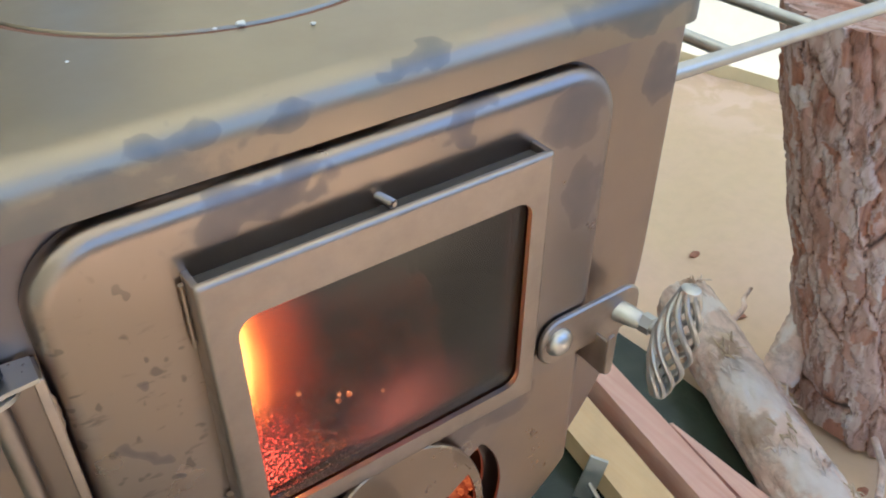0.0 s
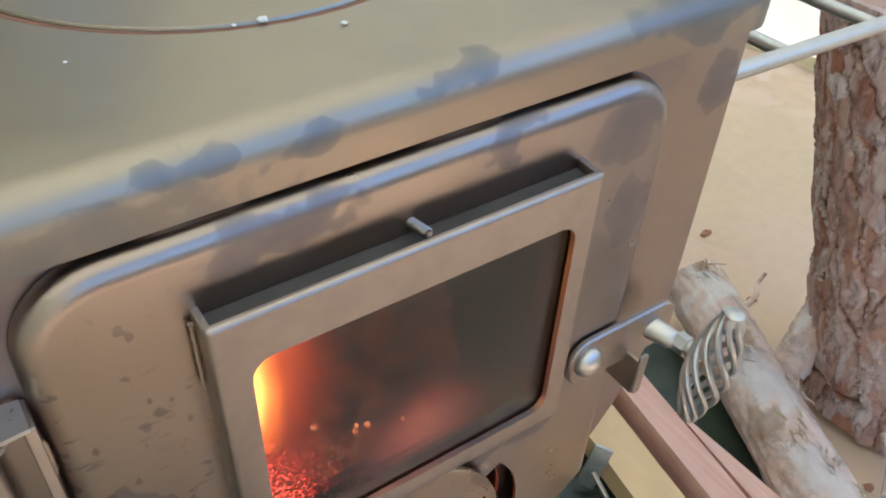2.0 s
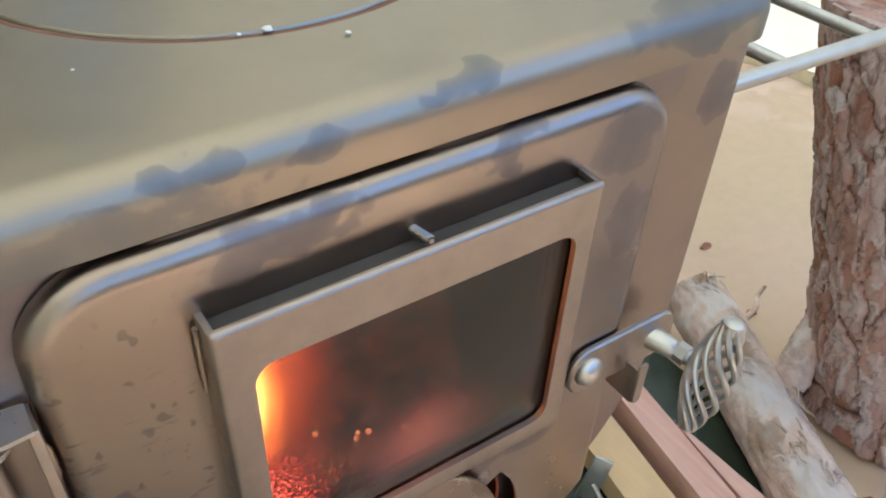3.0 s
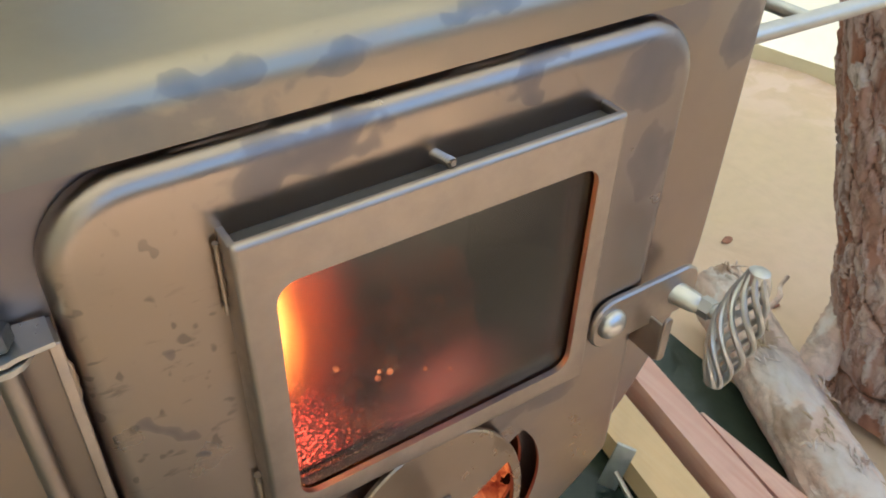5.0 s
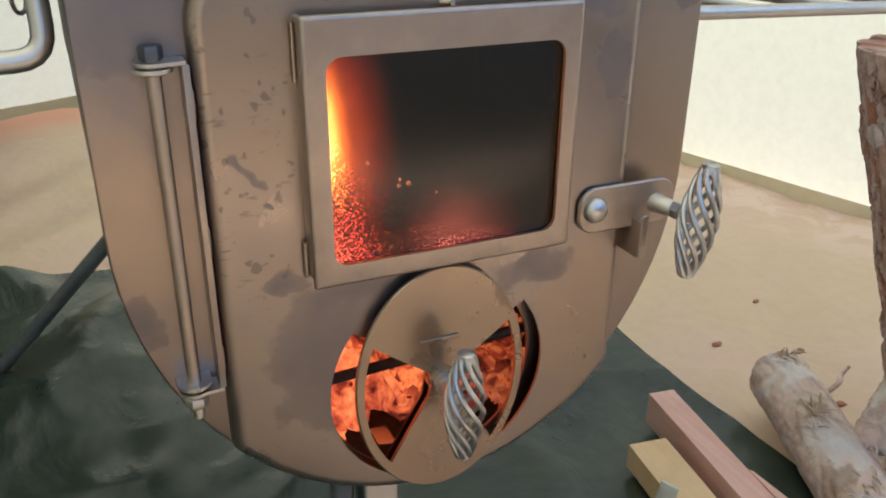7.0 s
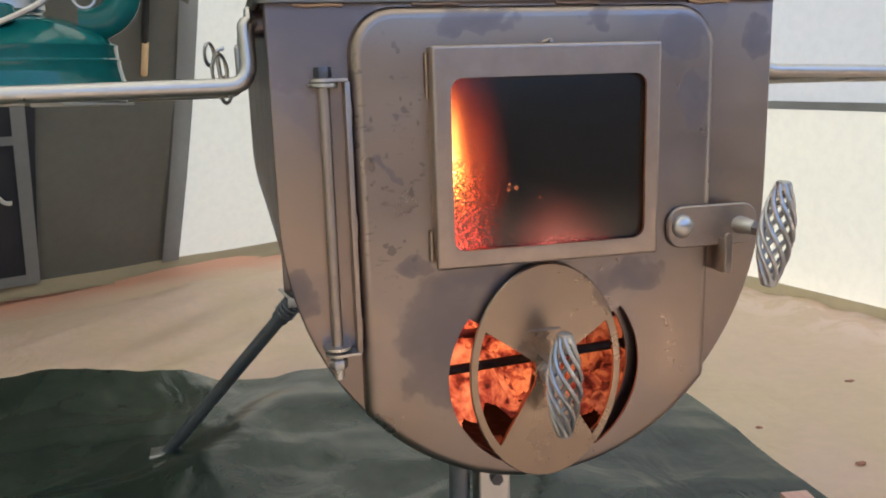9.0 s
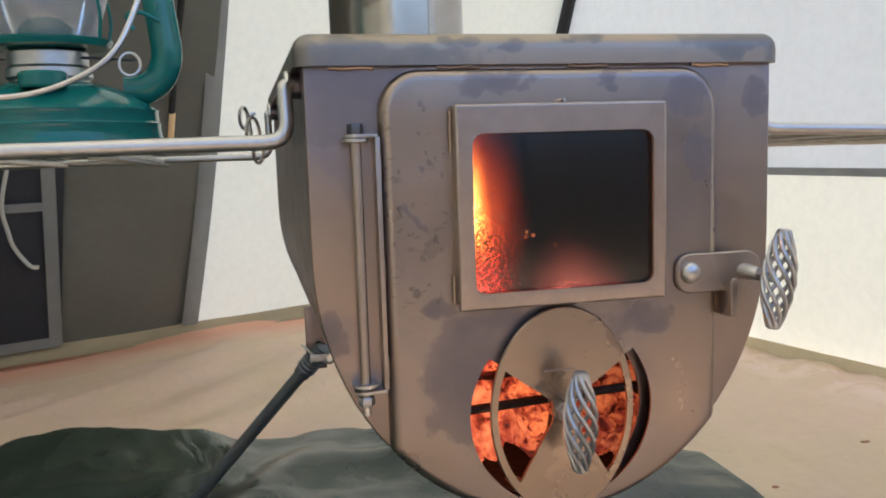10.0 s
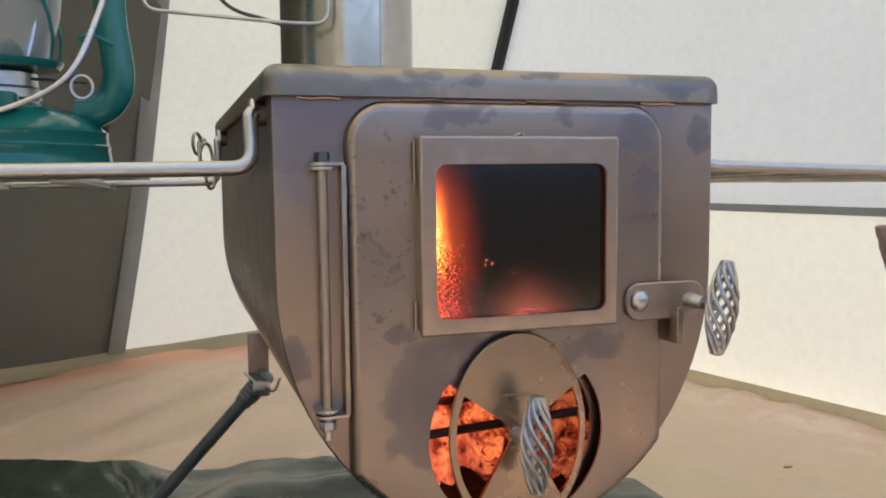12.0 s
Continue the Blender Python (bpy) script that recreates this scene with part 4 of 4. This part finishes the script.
for k in range(900):
    x, y = rng.uniform(-0.074, 0.06), rng.uniform(0.012, 0.11)
    r = rng.uniform(0.0009, 0.0026)
    z = ember_height(x, y)
    made = bmesh.ops.create_icosphere(bm, subdivisions=1, radius=r)["verts"]
    for v in made:
        v.co = Vector((x, y, z + r * 0.4)) + v.co * rng.uniform(0.7, 1.35)
for k in range(330):
    x, y = rng.uniform(-0.070, 0.070), rng.uniform(0.030, 0.115)
    r = rng.uniform(0.0030, 0.0072)
    z = ember_height(x, y)
    tilt = Matrix.Rotation(rng.uniform(0, 6), 3, Vector((rng.random(), rng.random(), 1)))
    for v in bmesh.ops.create_icosphere(bm, subdivisions=2, radius=r)["verts"]:
        v.co = Vector((x, y, z + r * 0.2)) + tilt @ Vector((v.co.x * 1.3, v.co.y, v.co.z * 0.7)) * (1 + 0.35 * noise.noise(v.co * 160 + Vector((k, 0, 0))))
tagged(part("hot_coals", bm, COAL, smooth=50), "small red-hot coals heaped on the embers", "coals", kind="stuff")


def firelog(a, b, r, mat):
    bm = bmesh.new()
    pts = [Vector(a).lerp(Vector(b), k / 14) for k in range(15)]
    tube(pts, [r * (0.9 + 0.2 * noise.noise(p * 60)) for p in pts], 14, False, bm)
    for v in bm.verts:
        v.co += 0.003 * Vector(noise.noise_vector(v.co * 70))
    return tagged(part("burning_log", bm, mat), "charred log glowing red in the firebox", "firewood", group="burning firewood")


firelog((-0.06, 0.105, 0.268), (0.08, 0.118, 0.262), 0.014, EMBER)
for y, z in ((0.010, 0.2600), (0.026, 0.2730)):
    tagged(part("grate_bar", tube([(-0.093, y, z - 0.005), (0.093, y, z + 0.004)], 0.0026, 10), BAR_IRON), "dark iron grate bar over the embers", "grate bar", group="grate bars")

def flame(x, y, z, rx, ry, rz, mat, label, sway=0.12):
    bm = bmesh.new()
    bmesh.ops.create_uvsphere(bm, u_segments=24, v_segments=16, radius=1.0)
    for v in bm.verts:
        v.co.x += sway * math.sin(2.6 * v.co.z + 1)
    ob = part("flame", bm, mat, smooth=180)
    ob.location, ob.scale = (x, y, z), (rx, ry, rz)
    return tagged(ob, label, "flame", group="flames")


flame(-0.0480, 0.008, 0.372, 0.0270, 0.005, 0.074, FLAME_CORE, "yellow flame licking up behind the glass")
# wide shell also carries the red haze that light makes on sooty glass
flame(-0.0480, 0.012, 0.366, 0.0680, 0.006, 0.118, FLAME_EDGE, "orange flame and its red glow spread behind the glass")
# no flames here: two glowing balls added for the fire's haze low on the glass
flame(-0.0480, 0.002, 0.320, 0.0580, 0.003, 0.078, FLAME_LOW, "orange glow of the fire low behind the glass", 0.0)
flame(0.0090, -0.004, 0.327, 0.0620, 0.003, 0.052, FLAME_HAZE, "dim red glow of the fire low behind the glass", 0.0)
for k, (x, z, r) in enumerate(((-0.0315, 0.3640, 0.0010), (-0.0190, 0.3530, 0.0009), (-0.0150, 0.3535, 0.0010), (-0.0185, 0.3555, 0.0007), (-0.0030, 0.3480, 0.0007), (0.0060, 0.3430, 0.0006))):
    bm = bmesh.new()
    bmesh.ops.create_icosphere(bm, subdivisions=2, radius=r)
    bmesh.ops.translate(bm, vec=(x, -0.0115, z), verts=bm.verts)
    tagged(part("spark", bm, SPARK), "bright spark stuck behind the stove glass", "spark", group="sparks")

# ---- stove pipe ----
pipe = thing("stove_pipe", "stainless steel stove pipe with a wire guard", "stove pipe", at=(-0.020, 0.330, 0.457))


def at_pipe(bm):
    bmesh.ops.translate(bm, vec=-Vector(pipe.location), verts=bm.verts)
    return bm


part("tube", lathe([(0.0585, 0.0), (0.0585, 0.30), (0.0590, 0.302), (0.0585, 0.304), (0.0585, 1.25), (0.0565, 1.25), (0.0565, 0.0)], 64, cap=False), STEEL_PIPE, pipe)
part("collar", lathe([(0.0605, 0.0), (0.0615, 0.001), (0.0615, 0.022), (0.0605, 0.023), (0.0586, 0.023)], 64, cap=False), STEEL_PIPE, pipe)
part("seam", tube([(0.018, -0.0560, 0.02), (0.018, -0.0560, 1.2)], 0.0012, 6), STEEL_PIPE, pipe)
part("guard_wire", at_pipe(tube(bent([(-0.085, 0.292, 0.60), (-0.190, 0.285, 0.548), (-0.189, 0.275, 0.530), (-0.075, 0.262, 0.522), (-0.050, 0.262, 0.523), (-0.046, 0.263, 0.60)], 0.010), 0.0016, 8)), ZINC, pipe)
part("guard_wire", at_pipe(tube(curve_points([(-0.150, 0.30, 0.570), (-0.126, 0.285, 0.538), (-0.100, 0.270, 0.526), (-0.078, 0.262, 0.519)], 6), 0.0016, 8)), DARK_BOLT, pipe)

# ---- racks at the sides ----
def rack(side, name_label, reach, bars, back):
    r = thing("side_rack", name_label, "wire rack", "side racks", at=(side * 0.16, 0.18, 0.402))
    o = Vector(r.location)

    def mine(bm):
        bmesh.ops.translate(bm, vec=-o, verts=bm.verts)
        return bm

    front = 0.4030 if side < 0 else 0.3950

    for y in (0.024, 0.330):
        pts = bent([(side * 0.1305, y + 0.004, 0.4340), (side * 0.1355, y, 0.4335), (side * 0.1350, y - 0.004, 0.4050 if y < 0.1 else back + 0.0015), (side * reach, y - 0.004, front if y < 0.1 else back)], 0.011)
        part("side_rod", mine(tube(pts, (0.0040 if side < 0 else 0.0034) if y < 0.1 else 0.0030, 14)), STAINLESS, r)
    part("end_rod", mine(tube([(side * reach, 0.020, front), (side * reach, 0.326, back)], 0.0035, 12)), STAINLESS, r)
    for x in bars:
        part("cross_rod", mine(tube([(side * x, 0.0215, 0.4036 + (front - 0.4030) * (x - 0.135) / (reach - 0.135)), (side * x, 0.326, back + 0.0005)], 0.0029, 12)), ZINC, r)
    part("hook", mine(tube(bent([(side * 0.1305, 0.30, 0.408), (side * 0.150, 0.30, 0.404), (side * 0.152, 0.30, 0.430), (side * 0.146, 0.30, 0.432)], 0.006), 0.0016, 8)), STAINLESS, r)
    return r


rack(-1, "bent stainless wire rack carrying the lantern", 0.47, (0.225, 0.300, 0.375, 0.43), 0.3945)
rack(1, "bent stainless wire rack beside the stove", 0.44, (0.190, 0.246, 0.302, 0.374), 0.3915)
part("rack_bar", box(-0.232, -0.218, 0.024, 0.322, 0.3945, 0.3962, 0.0004, Matrix.Rotation(radians(-1.6), 4, "X")), PALE)
tagged(bpy.data.objects["rack_bar"], "pale flat bar across the lantern rack", "rack bar")

# a spring clip on the rack's eye
clip = thing("spring_clip", "small wire spring clip hanging on the rack", "clip", at=(-0.15, 0.21, 0.413))
for k, (dx, dz, rr) in enumerate(((0.0, 0.0, 0.008), (-0.006, 0.012, 0.005), (0.003, -0.012, 0.006))):
    part("link", tube([(dx + rr * 0.6 * math.cos(a), 0.004 * k + rr * math.cos(a), dz + rr * 1.5 * math.sin(a)) for a in np.linspace(0, 2 * math.pi, 17)[:-1]], 0.0013, 6, True), STAINLESS, clip)

# ---- lantern ----
lantern = thing("storm_lantern", "dark green enamelled paraffin storm lantern on the rack", "lantern", at=(-0.288, 0.235, 0.4005))
part("tank", lathe([(0.060, 0.0), (0.0755, 0.0005), (0.0770, 0.0018), (0.0762, 0.0045), (0.0745, 0.0090), (0.0731, 0.0150), (0.0724, 0.0205), (0.0729, 0.0215), (0.0729, 0.0226), (0.0718, 0.0236), (0.0712, 0.0300), (0.0717, 0.0310), (0.0717, 0.0322), (0.0700, 0.0336), (0.0660, 0.0368), (0.057, 0.0425), (0.046, 0.0480), (0.034, 0.0515)], 64), GREEN, lantern, "dark green fuel tank with pressed ridges")
part("burner", lathe([(0.026, 0.050), (0.0262, 0.054), (0.0285, 0.056), (0.0285, 0.062), (0.0265, 0.064), (0.0265, 0.073), (0.024, 0.075)], 40), ZINC, lantern, "grey metal burner housing")
part("burner_plate", lathe([(0.020, 0.0745), (0.041, 0.0765), (0.0435, 0.0795), (0.0440, 0.0815), (0.041, 0.0805), (0.020, 0.0785)], 48), GREEN, lantern)
part("burner_cone", lathe([(0.020, 0.079), (0.019, 0.090), (0.012, 0.097), (0.004, 0.0985)], 32), GREEN, lantern)
part("filler_cap", lathe([(0.0135, 0.0), (0.0150, 0.0015), (0.0150, 0.0090), (0.0135, 0.0105), (0.004, 0.0115)], 28, (0.006, -0.052, 0.0455)), GREEN, lantern, "round filler cap")
globe = part("globe", lathe([(0.0335, 0.0812), (0.0360, 0.092), (0.0425, 0.112), (0.0445, 0.128), (0.0420, 0.146), (0.0350, 0.164), (0.0310, 0.176)], 48, cap=False), GLOBE, lantern, "clear glass globe")
globe.visible_shadow = False
for sx in (-1, 1):
    part("air_tube", tube(curve_points([(sx * 0.050, 0, 0.046), (sx * 0.062, 0, 0.047), (sx * 0.074, 0, 0.055), (sx * 0.0800, 0, 0.070), (sx * 0.0790, 0, 0.090), (sx * 0.0760, 0, 0.120), (sx * 0.0750, 0, 0.20), (sx * 0.070, 0, 0.235), (sx * 0.040, 0, 0.255), (sx * 0.015, 0, 0.258)], 6), 0.0112, 18), GREEN, lantern, "green air tube")
    part("guard_hoop", tube(curve_points([(sx * 0.038, -0.020, 0.081), (sx * 0.040, -0.026, 0.100), (sx * 0.034, -0.033, 0.122), (sx * 0.016, -0.044, 0.138), (0.0, -0.047, 0.145)], 6), 0.0013, 8), GREEN, lantern)
    part("guard_hoop", tube(curve_points([(sx * 0.038, 0.020, 0.081), (sx * 0.040, 0.026, 0.100), (sx * 0.034, 0.033, 0.122), (sx * 0.016, 0.044, 0.138), (0.0, 0.047, 0.145)], 6), 0.0013, 8), GREEN, lantern)
    part("tube_bracket", tube(curve_points([(sx * 0.060, -0.011, 0.088), (sx * 0.056, -0.012, 0.098), (sx * 0.066, -0.012, 0.100), (sx * 0.078, -0.011, 0.094)], 5), 0.0016, 8), GREEN, lantern)
part("chimney", lathe([(0.034, 0.178), (0.044, 0.180), (0.044, 0.184), (0.030, 0.200), (0.030, 0.235), (0.038, 0.240), (0.034, 0.262), (0.010, 0.270)], 40), GREEN, lantern)
part("bail", tube(curve_points([(0.086, -0.010, 0.190), (0.080, -0.045, 0.140), (0.072, -0.066, 0.105), (0.055, -0.079, 0.066), (0.028, -0.083, 0.047), (-0.005, -0.085, 0.038), (-0.035, -0.082, 0.042), (-0.062, -0.074, 0.070), (-0.076, -0.06, 0.110), (-0.086, -0.010, 0.190)], 6), 0.0019, 8), STAINLESS, lantern, "pale wire carrying handle")
part("ring", tube([(0.057 + 0.0070 * math.cos(a), -0.024 + 0.002 * math.sin(a), 0.063 + 0.0080 * math.sin(a)) for a in np.linspace(0, 2 * math.pi, 22)[:-1]], 0.0011, 6, True), STAINLESS, lantern)
part("wick_crank", tube([(0.024, -0.012, 0.069), (0.060, -0.024, 0.066)], 0.0011, 6), DARK_BOLT, lantern)
part("lever", tube([(-0.025, -0.012, 0.067), (-0.062, -0.020, 0.067)], 0.0016, 6), DARK_BOLT, lantern)

# ---- firewood beside the stove ----
def plank(name, a, b, wide, thick, mat, label, lift=0.0, roll=0.0, seed=1, taper=1.0):
    u, w = Vector((*a, 0)), Vector((*b, 0))
    d = (w - u).normalized()
    side = Vector((d.y, -d.x, 0))
    bm = bmesh.new()
    rows = []
    n = 16
    for k in range(n + 1):
        c = u.lerp(w, k / n)
        ring = []
        for sx, sz in ((-1, 0), (-1, 1), (1, 1), (1, 0)):
            jig = 0.0011 * noise.noise(Vector((k * 0.5, sx * 3 + seed, sz * 5)))
            ring.append(bm.verts.new(c + side * (sx * wide / 2 * (taper + (1 - taper) * k / n) + jig) + Vector((0, 0, lift + sz * thick + jig + sx * roll * wide))))
        rows.append(ring)
    for p, q in zip(rows, rows[1:]):
        for i in range(4):
            bm.faces.new((p[i], p[(i + 1) % 4], q[(i + 1) % 4], q[i]))
    bm.faces.new(rows[0][::-1])
    bm.faces.new(rows[-1])
    bmesh.ops.bevel(bm, geom=[e for e in bm.edges if e.calc_face_angle(0) > 0.6], offset=0.0012, segments=2, affect="EDGES")
    return tagged(part(name, bm, mat), label, "firewood", group="split firewood")


plank("firewood_stick", (0.311, 0.198), (0.262, -0.14), 0.024, 0.030, PINKWOOD, "split pinkish cedar stick lying on the tarp", 0.008, seed=3)
plank("firewood_stick", (0.3120, 0.085), (0.3050, -0.14), 0.044, 0.026, PINKWOOD, "wedge-shaped split of pinkish cedar lying on the tarp", 0.008, 0.02, seed=9, taper=0.08)
plank("firewood_block", (0.263, 0.152), (0.222, -0.14), 0.034, 0.022, TANWOOD, "squared pale pine stick lying on the tarp", 0.008, seed=5)

# a flat steel tent peg leaning on the firewood
peg = thing("tent_peg", "flat grey steel peg leaning on the pine stick", "tent peg", at=(0.226, 0.085, 0.008))
part("blade", box(-0.0015, 0.0015, -0.007, 0.007, 0.0, 0.040, 0.0006, Matrix.Rotation(radians(18), 4, "Y") @ Matrix.Rotation(radians(40), 4, "Z")), ZINC, peg)
part("rod", tube([(-0.008, -0.006, 0.026), (-0.020, -0.075, 0.010)], 0.0022, 8), STAINLESS, peg)


def limb(a, b, r0, r1, seg, rings, rough, ridges, mat, flat=False, seed=0.0, stretch=(9, 9, 9)):
    """A piece of trunk between two places, its bark raised in plates and furrows."""
    u, w = Vector(a), Vector(b)
    d = (w - u).normalized()
    e1 = Vector((1, 0, 0)) if flat else d.orthogonal().normalized()
    e2 = Vector((0, 1, 0)) if flat else d.cross(e1)
    bm = bmesh.new()
    loops = []
    for k in range(rings + 1):
        f = k / rings
        c = u.lerp(w, f)
        loop = []
        for i in range(seg):
            an = 2 * math.pi * i / seg
            dirn = math.cos(an) * e1 + math.sin(an) * e2
            q = Vector((math.cos(an) * stretch[0] * 0.06, math.sin(an) * stretch[1] * 0.06, f * (w - u).length * stretch[2])) + Vector((seed, 0, 0))
            n1 = noise.fractal(q * 1.4, 0.9, 2.0, 4)
            n2 = 1 - abs(noise.noise(q * 5.5)) * 2
            n3 = noise.noise(q * 15)
            r = (r0 + (r1 - r0) * f) * (1 + 0.06 * n1) + rough * n3 - ridges * max(0.0, n2 - 0.55) * 2
            end = min(f, 1 - f) * rings
            if end < 1.5:
                r -= 0.0015 * (1.5 - end)
            loop.append(bm.verts.new(c + dirn * r))
        loops.append(loop)
    for p, q in zip(loops, loops[1:]):
        for i in range(seg):
            bm.faces.new((p[i], p[(i + 1) % seg], q[(i + 1) % seg], q[i]))
    for lo, c, turned in ((loops[0], u, True), (loops[-1], w, False)):
        mid = bm.verts.new(c)
        for i in range(seg):
            bm.faces.new((lo[i], mid, lo[(i + 1) % seg]))
    return bm


def plated_bark(top, r, seg=230, rings=250):
    """An upright log whose bark is split into tall plates with thin flakes on them."""
    rng = np.random.default_rng(8)
    turn = 2 * np.pi * r
    tall = top[2]

    def cells(wide, high):
        n = int(turn * tall / (wide * high))
        return rng.uniform(0, turn, n), rng.uniform(0, tall, n), rng.uniform(0, 1, n), wide, high

    def nearest(u, z, c):
        du = np.abs(u[:, None] - c[0][None])
        du = np.minimum(du, turn - du) / c[3]
        d = np.sqrt(du ** 2 + ((z[:, None] - c[1][None]) / c[4]) ** 2)
        two = np.partition(d, 1, axis=1)[:, :2]
        return c[2][d.argmin(axis=1)], two[:, 1] - two[:, 0]

    an, hz = np.meshgrid(np.linspace(0, 2 * np.pi, seg, endpoint=False), np.linspace(0, tall, rings + 1))
    an, hz = an.ravel(), hz.ravel()
    wob = np.array([noise.noise_vector(Vector((math.cos(a) * 2.2, math.sin(a) * 2.2, z * 26))) for a, z in zip(an, hz)])
    fine = np.array([noise.fractal(Vector((math.cos(a) * 9, math.sin(a) * 9, z * 70)), 0.8, 2.0, 4) for a, z in zip(an, hz)])
    u = (an * r + 0.006 * wob[:, 0] + 0.0030 * fine) % turn
    z = hz + 0.016 * wob[:, 1]
    tone, gap = nearest(u, z, cells(0.017, 0.085))
    flake, split = nearest(u + 0.003 * wob[:, 2], z, cells(0.0075, 0.026))
    body = np.clip(gap / 0.13, 0, 1)
    thin = np.clip(split / 0.15, 0, 1)
    rad = r * (1 + 0.035 * wob[:, 2]) - 0.0052 + 0.0020 * body + 0.0030 * tone * body + 0.0024 * flake * thin + 0.0010 * fine
    rad += 0.006 * np.exp(-hz / 0.03)
    f = hz / tall
    bm = bmesh.new()
    layer = bm.verts.layers.float_color.new("bark")
    vs = []
    for i in range(len(an)):
        q = bm.verts.new((rad[i] * math.cos(an[i]) + top[0] * f[i], rad[i] * math.sin(an[i]) + top[1] * f[i], hz[i] + 0.002))
        q[layer] = (tone[i], 1 - body[i], flake[i], 1)
        vs.append(q)
    for k in range(rings):
        for i in range(seg):
            j = (i + 1) % seg
            bm.faces.new((vs[k * seg + i], vs[k * seg + j], vs[(k + 1) * seg + j], vs[(k + 1) * seg + i]))
    bm.faces.new(vs[:seg][::-1])
    bm.faces.new(vs[-seg:])
    return bm


stump = thing("pine_log", "upright pine log with flaking red-brown and grey bark", "log", at=(0.503, 0.022, 0.0))
part("bark", plated_bark((-0.076, 0.066, 0.352), 0.0625), BARK, stump, smooth=60)

branch = thing("branch_log", "smooth grey-pink branch log with peeled patches and torn stub", "log", at=(0.395, 0.10, 0.034))
part("bark", limb((0.040, 0.084, -0.002), (-0.118, -0.275, -0.004), 0.0280, 0.0282, 72, 150, 0.0010, 0.0020, LOGBARK, False, 7.0, (10, 10, 7)), LOGBARK, branch, smooth=60)
part("torn_stub", limb((0.018, -0.036, 0.006), (0.072, -0.016, 0.062), 0.016, 0.0105, 28, 26, 0.0016, 0.002, PALEWOOD, False, 2.0, (20, 20, 20)), LOGBARK, branch, "broken branch stub", 60)
part("twig", tube(curve_points([(0.040, 0.030, 0.012), (0.060, 0.034, 0.014), (0.074, 0.044, 0.012), (0.085, 0.046, 0.018)], 4), [0.0030 - 0.00012 * k for k in range(13)], 8), LOGBARK, branch)


def tuft(centre, along, out, count, length, seed):
    """Torn fibres: thin curling strips that spring from one spot."""
    rng = random.Random(seed)
    bm = bmesh.new()
    c, al, up = Vector(centre), Vector(along).normalized(), Vector(out).normalized()
    side = al.cross(up)
    for k in range(count):
        d = (al * rng.uniform(-1, 1) + side * rng.uniform(-0.28, 0.28) + up * rng.uniform(-0.05, 0.28)).normalized()
        n = length * rng.uniform(0.45, 1.0)
        a = c + al * rng.uniform(-0.6, 0.6) * length + side * rng.uniform(-0.6, 0.6) * length
        pts = [a, a + d * n * 0.5 + up * n * 0.12, a + d * n + up * n * rng.uniform(-0.25, 0.15)]
        w = rng.uniform(0.0005, 0.0013)
        tube(curve_points(pts, 3), [w * q for q in (0.8, 1, 1, 0.9, 0.8, 0.6, 0.25)], 5, False, bm)
    return bm


AXIS = Vector((-0.158, -0.359, -0.002))
for k, (f, lean, wood) in enumerate(((0.03, 0.1, LOGBARK), (0.24, -0.25, PALEWOOD), (0.27, -0.45, LOGBARK), (0.47, -0.10, PALEWOOD), (0.50, -0.40, LOGBARK), (0.56, 0.15, LOGBARK), (0.66, -0.30, PALEWOOD), (0.36, 0.75, LOGBARK), (0.62, 0.80, PALEWOOD))):
    across = Vector((0.911, -0.412, 0))
    out = across * math.sin(lean) + Vector((0, 0, math.cos(lean)))
    spot = Vector((0.040, 0.084, -0.002)) + AXIS * f + out * 0.0275
    part("splinter_tuft", tuft(spot, AXIS, out, 11, 0.014, 20 + k), wood, branch, "torn bark fibres")
part("splinter_tuft", tuft((0.072, -0.016, 0.062), (0.054, 0.02, 0.056), (0.1, 0, 1), 30, 0.014, 50), PALEWOOD, branch, "pale torn splinters")
twig = part("dry_twig", tube(curve_points([(0.405, -0.045, 0.010), (0.432, -0.030, 0.012), (0.446, -0.012, 0.020), (0.462, -0.004, 0.016)], 5), 0.0030, 8), LOGBARK)
tagged(twig, "dry twig lying beside the logs", "twig")

# ---- small litter ----
rng = random.Random(11)
for x, y, z, r in ((-0.0135, 0.038, 0.4572, 0.0017), (-0.021, 0.0385, 0.4572, 0.0008), (0.003, 0.027, 0.4571, 0.0010), (-0.060, 0.040, 0.4571, 0.0006)):
    bm = bmesh.new()
    bmesh.ops.create_icosphere(bm, subdivisions=2, radius=r)
    for v in bm.verts:
        v.co = Vector((x, y, z)) + Vector((v.co.x * 0.9, v.co.y * 0.65, v.co.z * 0.45)) * (1 + 0.4 * noise.noise(v.co * 900))
    tagged(part("ash_crumb", bm, ASHWHITE), "white crumb of ash on the lid", "crumb", group="crumbs on the lid")
for x, y, r in ((0.47, 0.30, 0.004), (0.55, 0.26, 0.005), (0.50, 0.16, 0.004), (0.43, 0.42, 0.003), (0.62, 0.50, 0.004), (0.58, 0.36, 0.003), (0.415, -0.03, 0.004)):
    bm = bmesh.new()
    bmesh.ops.create_icosphere(bm, subdivisions=2, radius=r)
    p = Vector((x, y, 0))
    h = floor_height(p)
    for v in bm.verts:
        v.co = Vector((x, y, h + r * 0.3)) + Vector((v.co.x * 1.6, v.co.y, v.co.z * 0.45)) * (1 + 0.5 * noise.noise(v.co * 300 + p * 9))
    tagged(part("bark_chip", bm, BARK), "small bark chip on the groundsheet", "bark chip", group="bark chips")
